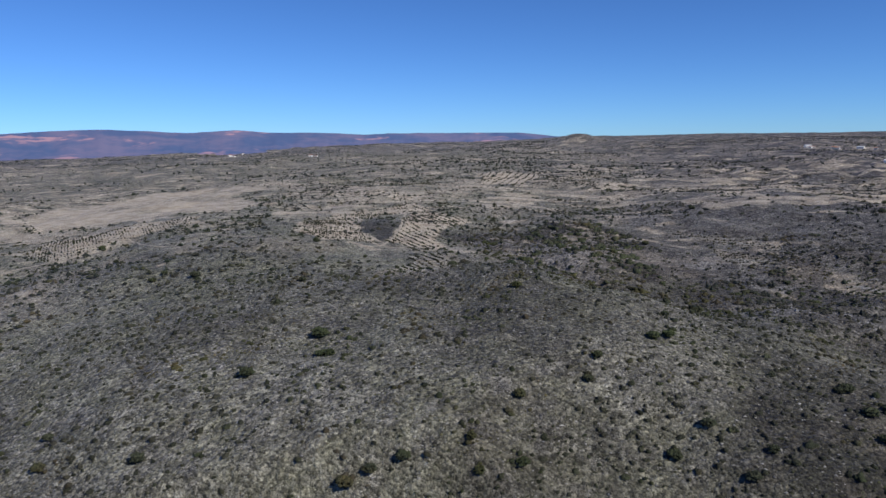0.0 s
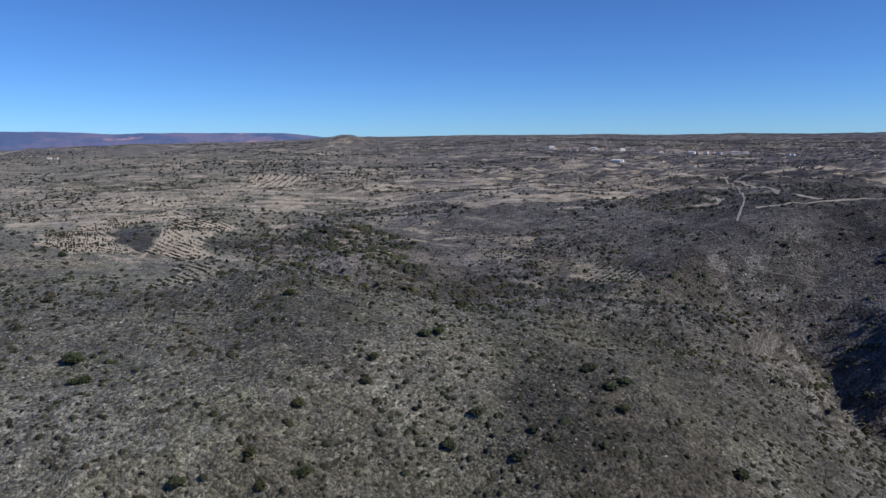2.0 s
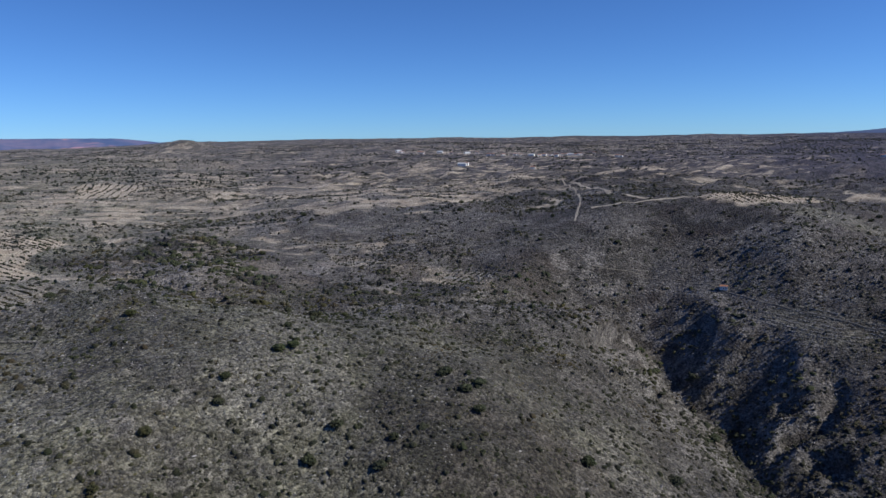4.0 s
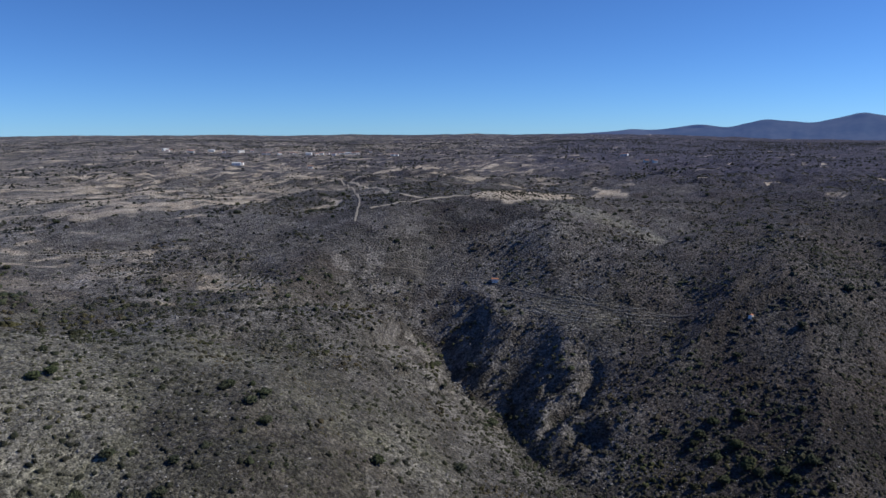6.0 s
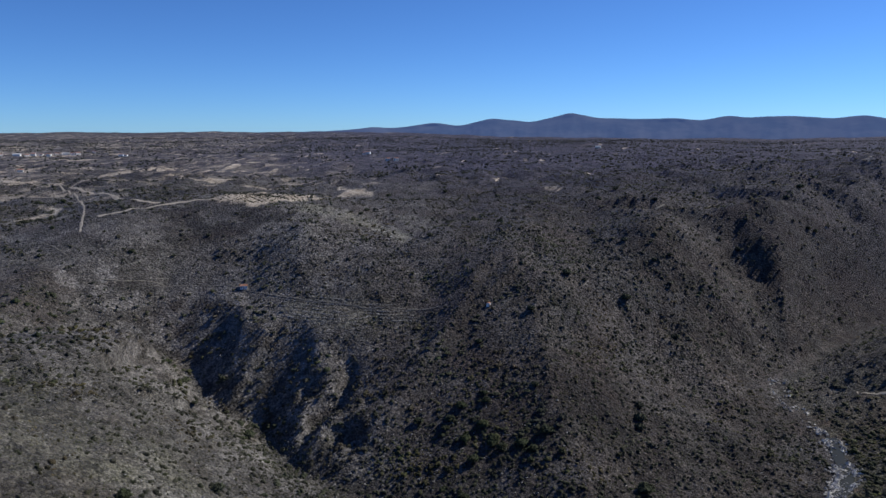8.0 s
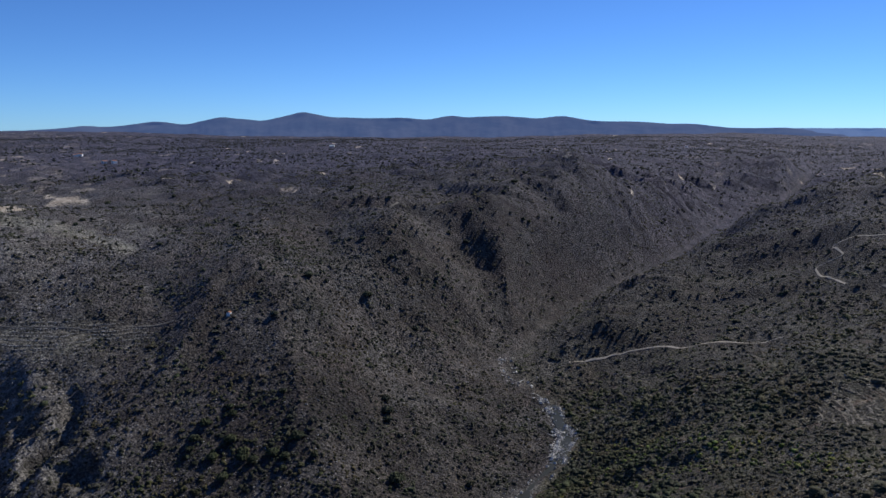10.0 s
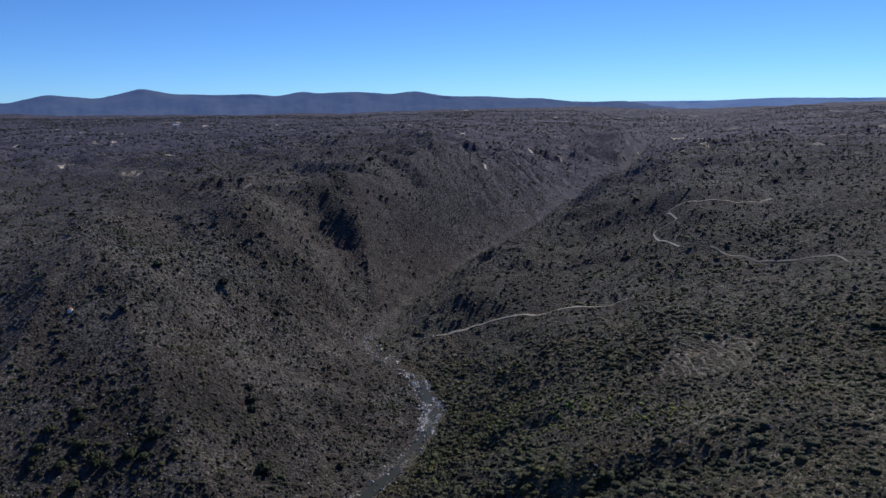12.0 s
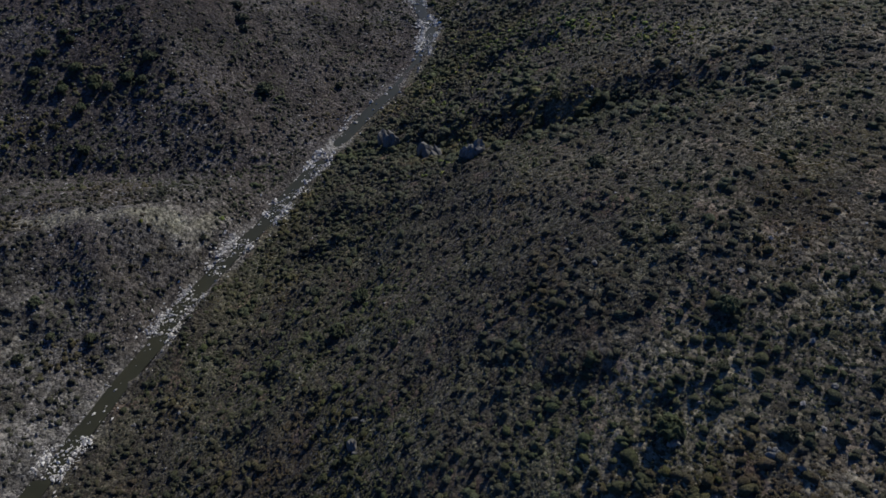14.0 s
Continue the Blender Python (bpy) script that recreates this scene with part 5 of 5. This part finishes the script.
def make_house(w, d, h, words, roof_material):
    top = new("house")
    bm = bmesh.new()
    foot = [(-w / 2, -d / 2), (w / 2, -d / 2), (w / 2, d / 2), (-w / 2, d / 2)]
    lo = [bm.verts.new((x, y, -1.5)) for x, y in foot]
    hi = [bm.verts.new((x, y, h)) for x, y in foot]
    g = [bm.verts.new((s * w / 2, 0, h + d * 0.2)) for s in (-1, 1)]
    for k in range(4):
        n = (k + 1) % 4
        if k % 2 == 0:
            bm.faces.new((lo[k], lo[n], hi[n], hi[k]))
        else:
            bm.faces.new((lo[k], lo[n], hi[n], g[1] if k == 1 else g[0], hi[k]))
    me = bpy.data.meshes.new("wall")
    bm.to_mesh(me)
    bm.free()
    me.materials.append(whitewash)
    part("wall", me, top)
    bm = bmesh.new()
    o, th = 0.4, 0.22
    prof = [(-d / 2 - o, h - 0.12), (0, h + d * 0.2 + 0.05), (d / 2 + o, h - 0.12)]
    a = [[bm.verts.new((s * (w / 2 + o), y, z + q)) for y, z in prof] for s in (-1, 1) for q in (0, th)]
    for k in range(2):
        bm.faces.new((a[0][k], a[0][k + 1], a[2][k + 1], a[2][k]))
        bm.faces.new((a[1][k], a[3][k], a[3][k + 1], a[1][k + 1]))
        bm.faces.new((a[0][k], a[1][k], a[1][k + 1], a[0][k + 1]))
        bm.faces.new((a[2][k], a[2][k + 1], a[3][k + 1], a[3][k]))
    for k in (0, 2):
        bm.faces.new((a[0][k], a[2][k], a[3][k], a[1][k]))
    me = bpy.data.meshes.new("roof")
    bm.to_mesh(me)
    bm.free()
    me.materials.append(roof_material)
    part("roof", me, top, "clay tile roof")
    for x in (-w * 0.3, w * 0.3):
        part("window", box_mesh("window", (1.0, 0.12, 1.2), shade_glass, (x, -d / 2 - 0.02, 1.7)), top)
    part("door", box_mesh("door", (1.1, 0.14, 2.05), bark, (0, -d / 2 - 0.03, 1.02)), top)
    return tagged(top, words, "house", "village houses")


pale_sheet = plain("pale_metal_roof", (0.55, 0.55, 0.54), (0.75, 0.75, 0.74))
house_kinds = [make_house(9, 7, 4.2, "whitewashed village house with a clay tile roof", clay_tile), make_house(12, 8, 5.4, "large whitewashed house with a clay tile roof", clay_tile),
               make_house(18, 9, 4.2, "long pale farm shed with a metal roof", pale_sheet)]
rng_house = np.random.default_rng(801)
house_spots = [(x, y, 1.0) for x, y in VILLAGE + FARMS + FARMS_EAST[:-1]]
hz = height([o[0] for o in house_spots], [o[1] for o in house_spots])
for k, ((x, y, s), z) in enumerate(zip(house_spots, hz)):
    m = pose(x, y, z, 0, 0, math.degrees(math.atan2(-x, y)) + rng_house.uniform(-35, 35))
    if k < 3:
        house_kinds[k].matrix_basis = m
    else:
        src = house_kinds[(0, 1, 0, 0, 2, 0, 1)[k % 7]]
        copy_thing(src, m)
hx, hy = FARMS_EAST[-1]
hut = copy_thing(house_kinds[0], pose(hx, hy, height(hx, hy)[0], 0, 0, -6) @ Matrix.Diagonal((0.3, 0.35, 0.45, 1)))
tagged(hut, "tiny whitewashed field hut on the scrub slope", "hut")
hx, hy = RED_HUT[0]
hut = copy_thing(house_kinds[0], pose(hx, hy, height(hx, hy)[0], 0, 0, -52) @ Matrix.Diagonal((0.6, 0.6, 0.5, 1)))
tagged(hut, "small stone hut with a red tile roof beside a track", "hut")
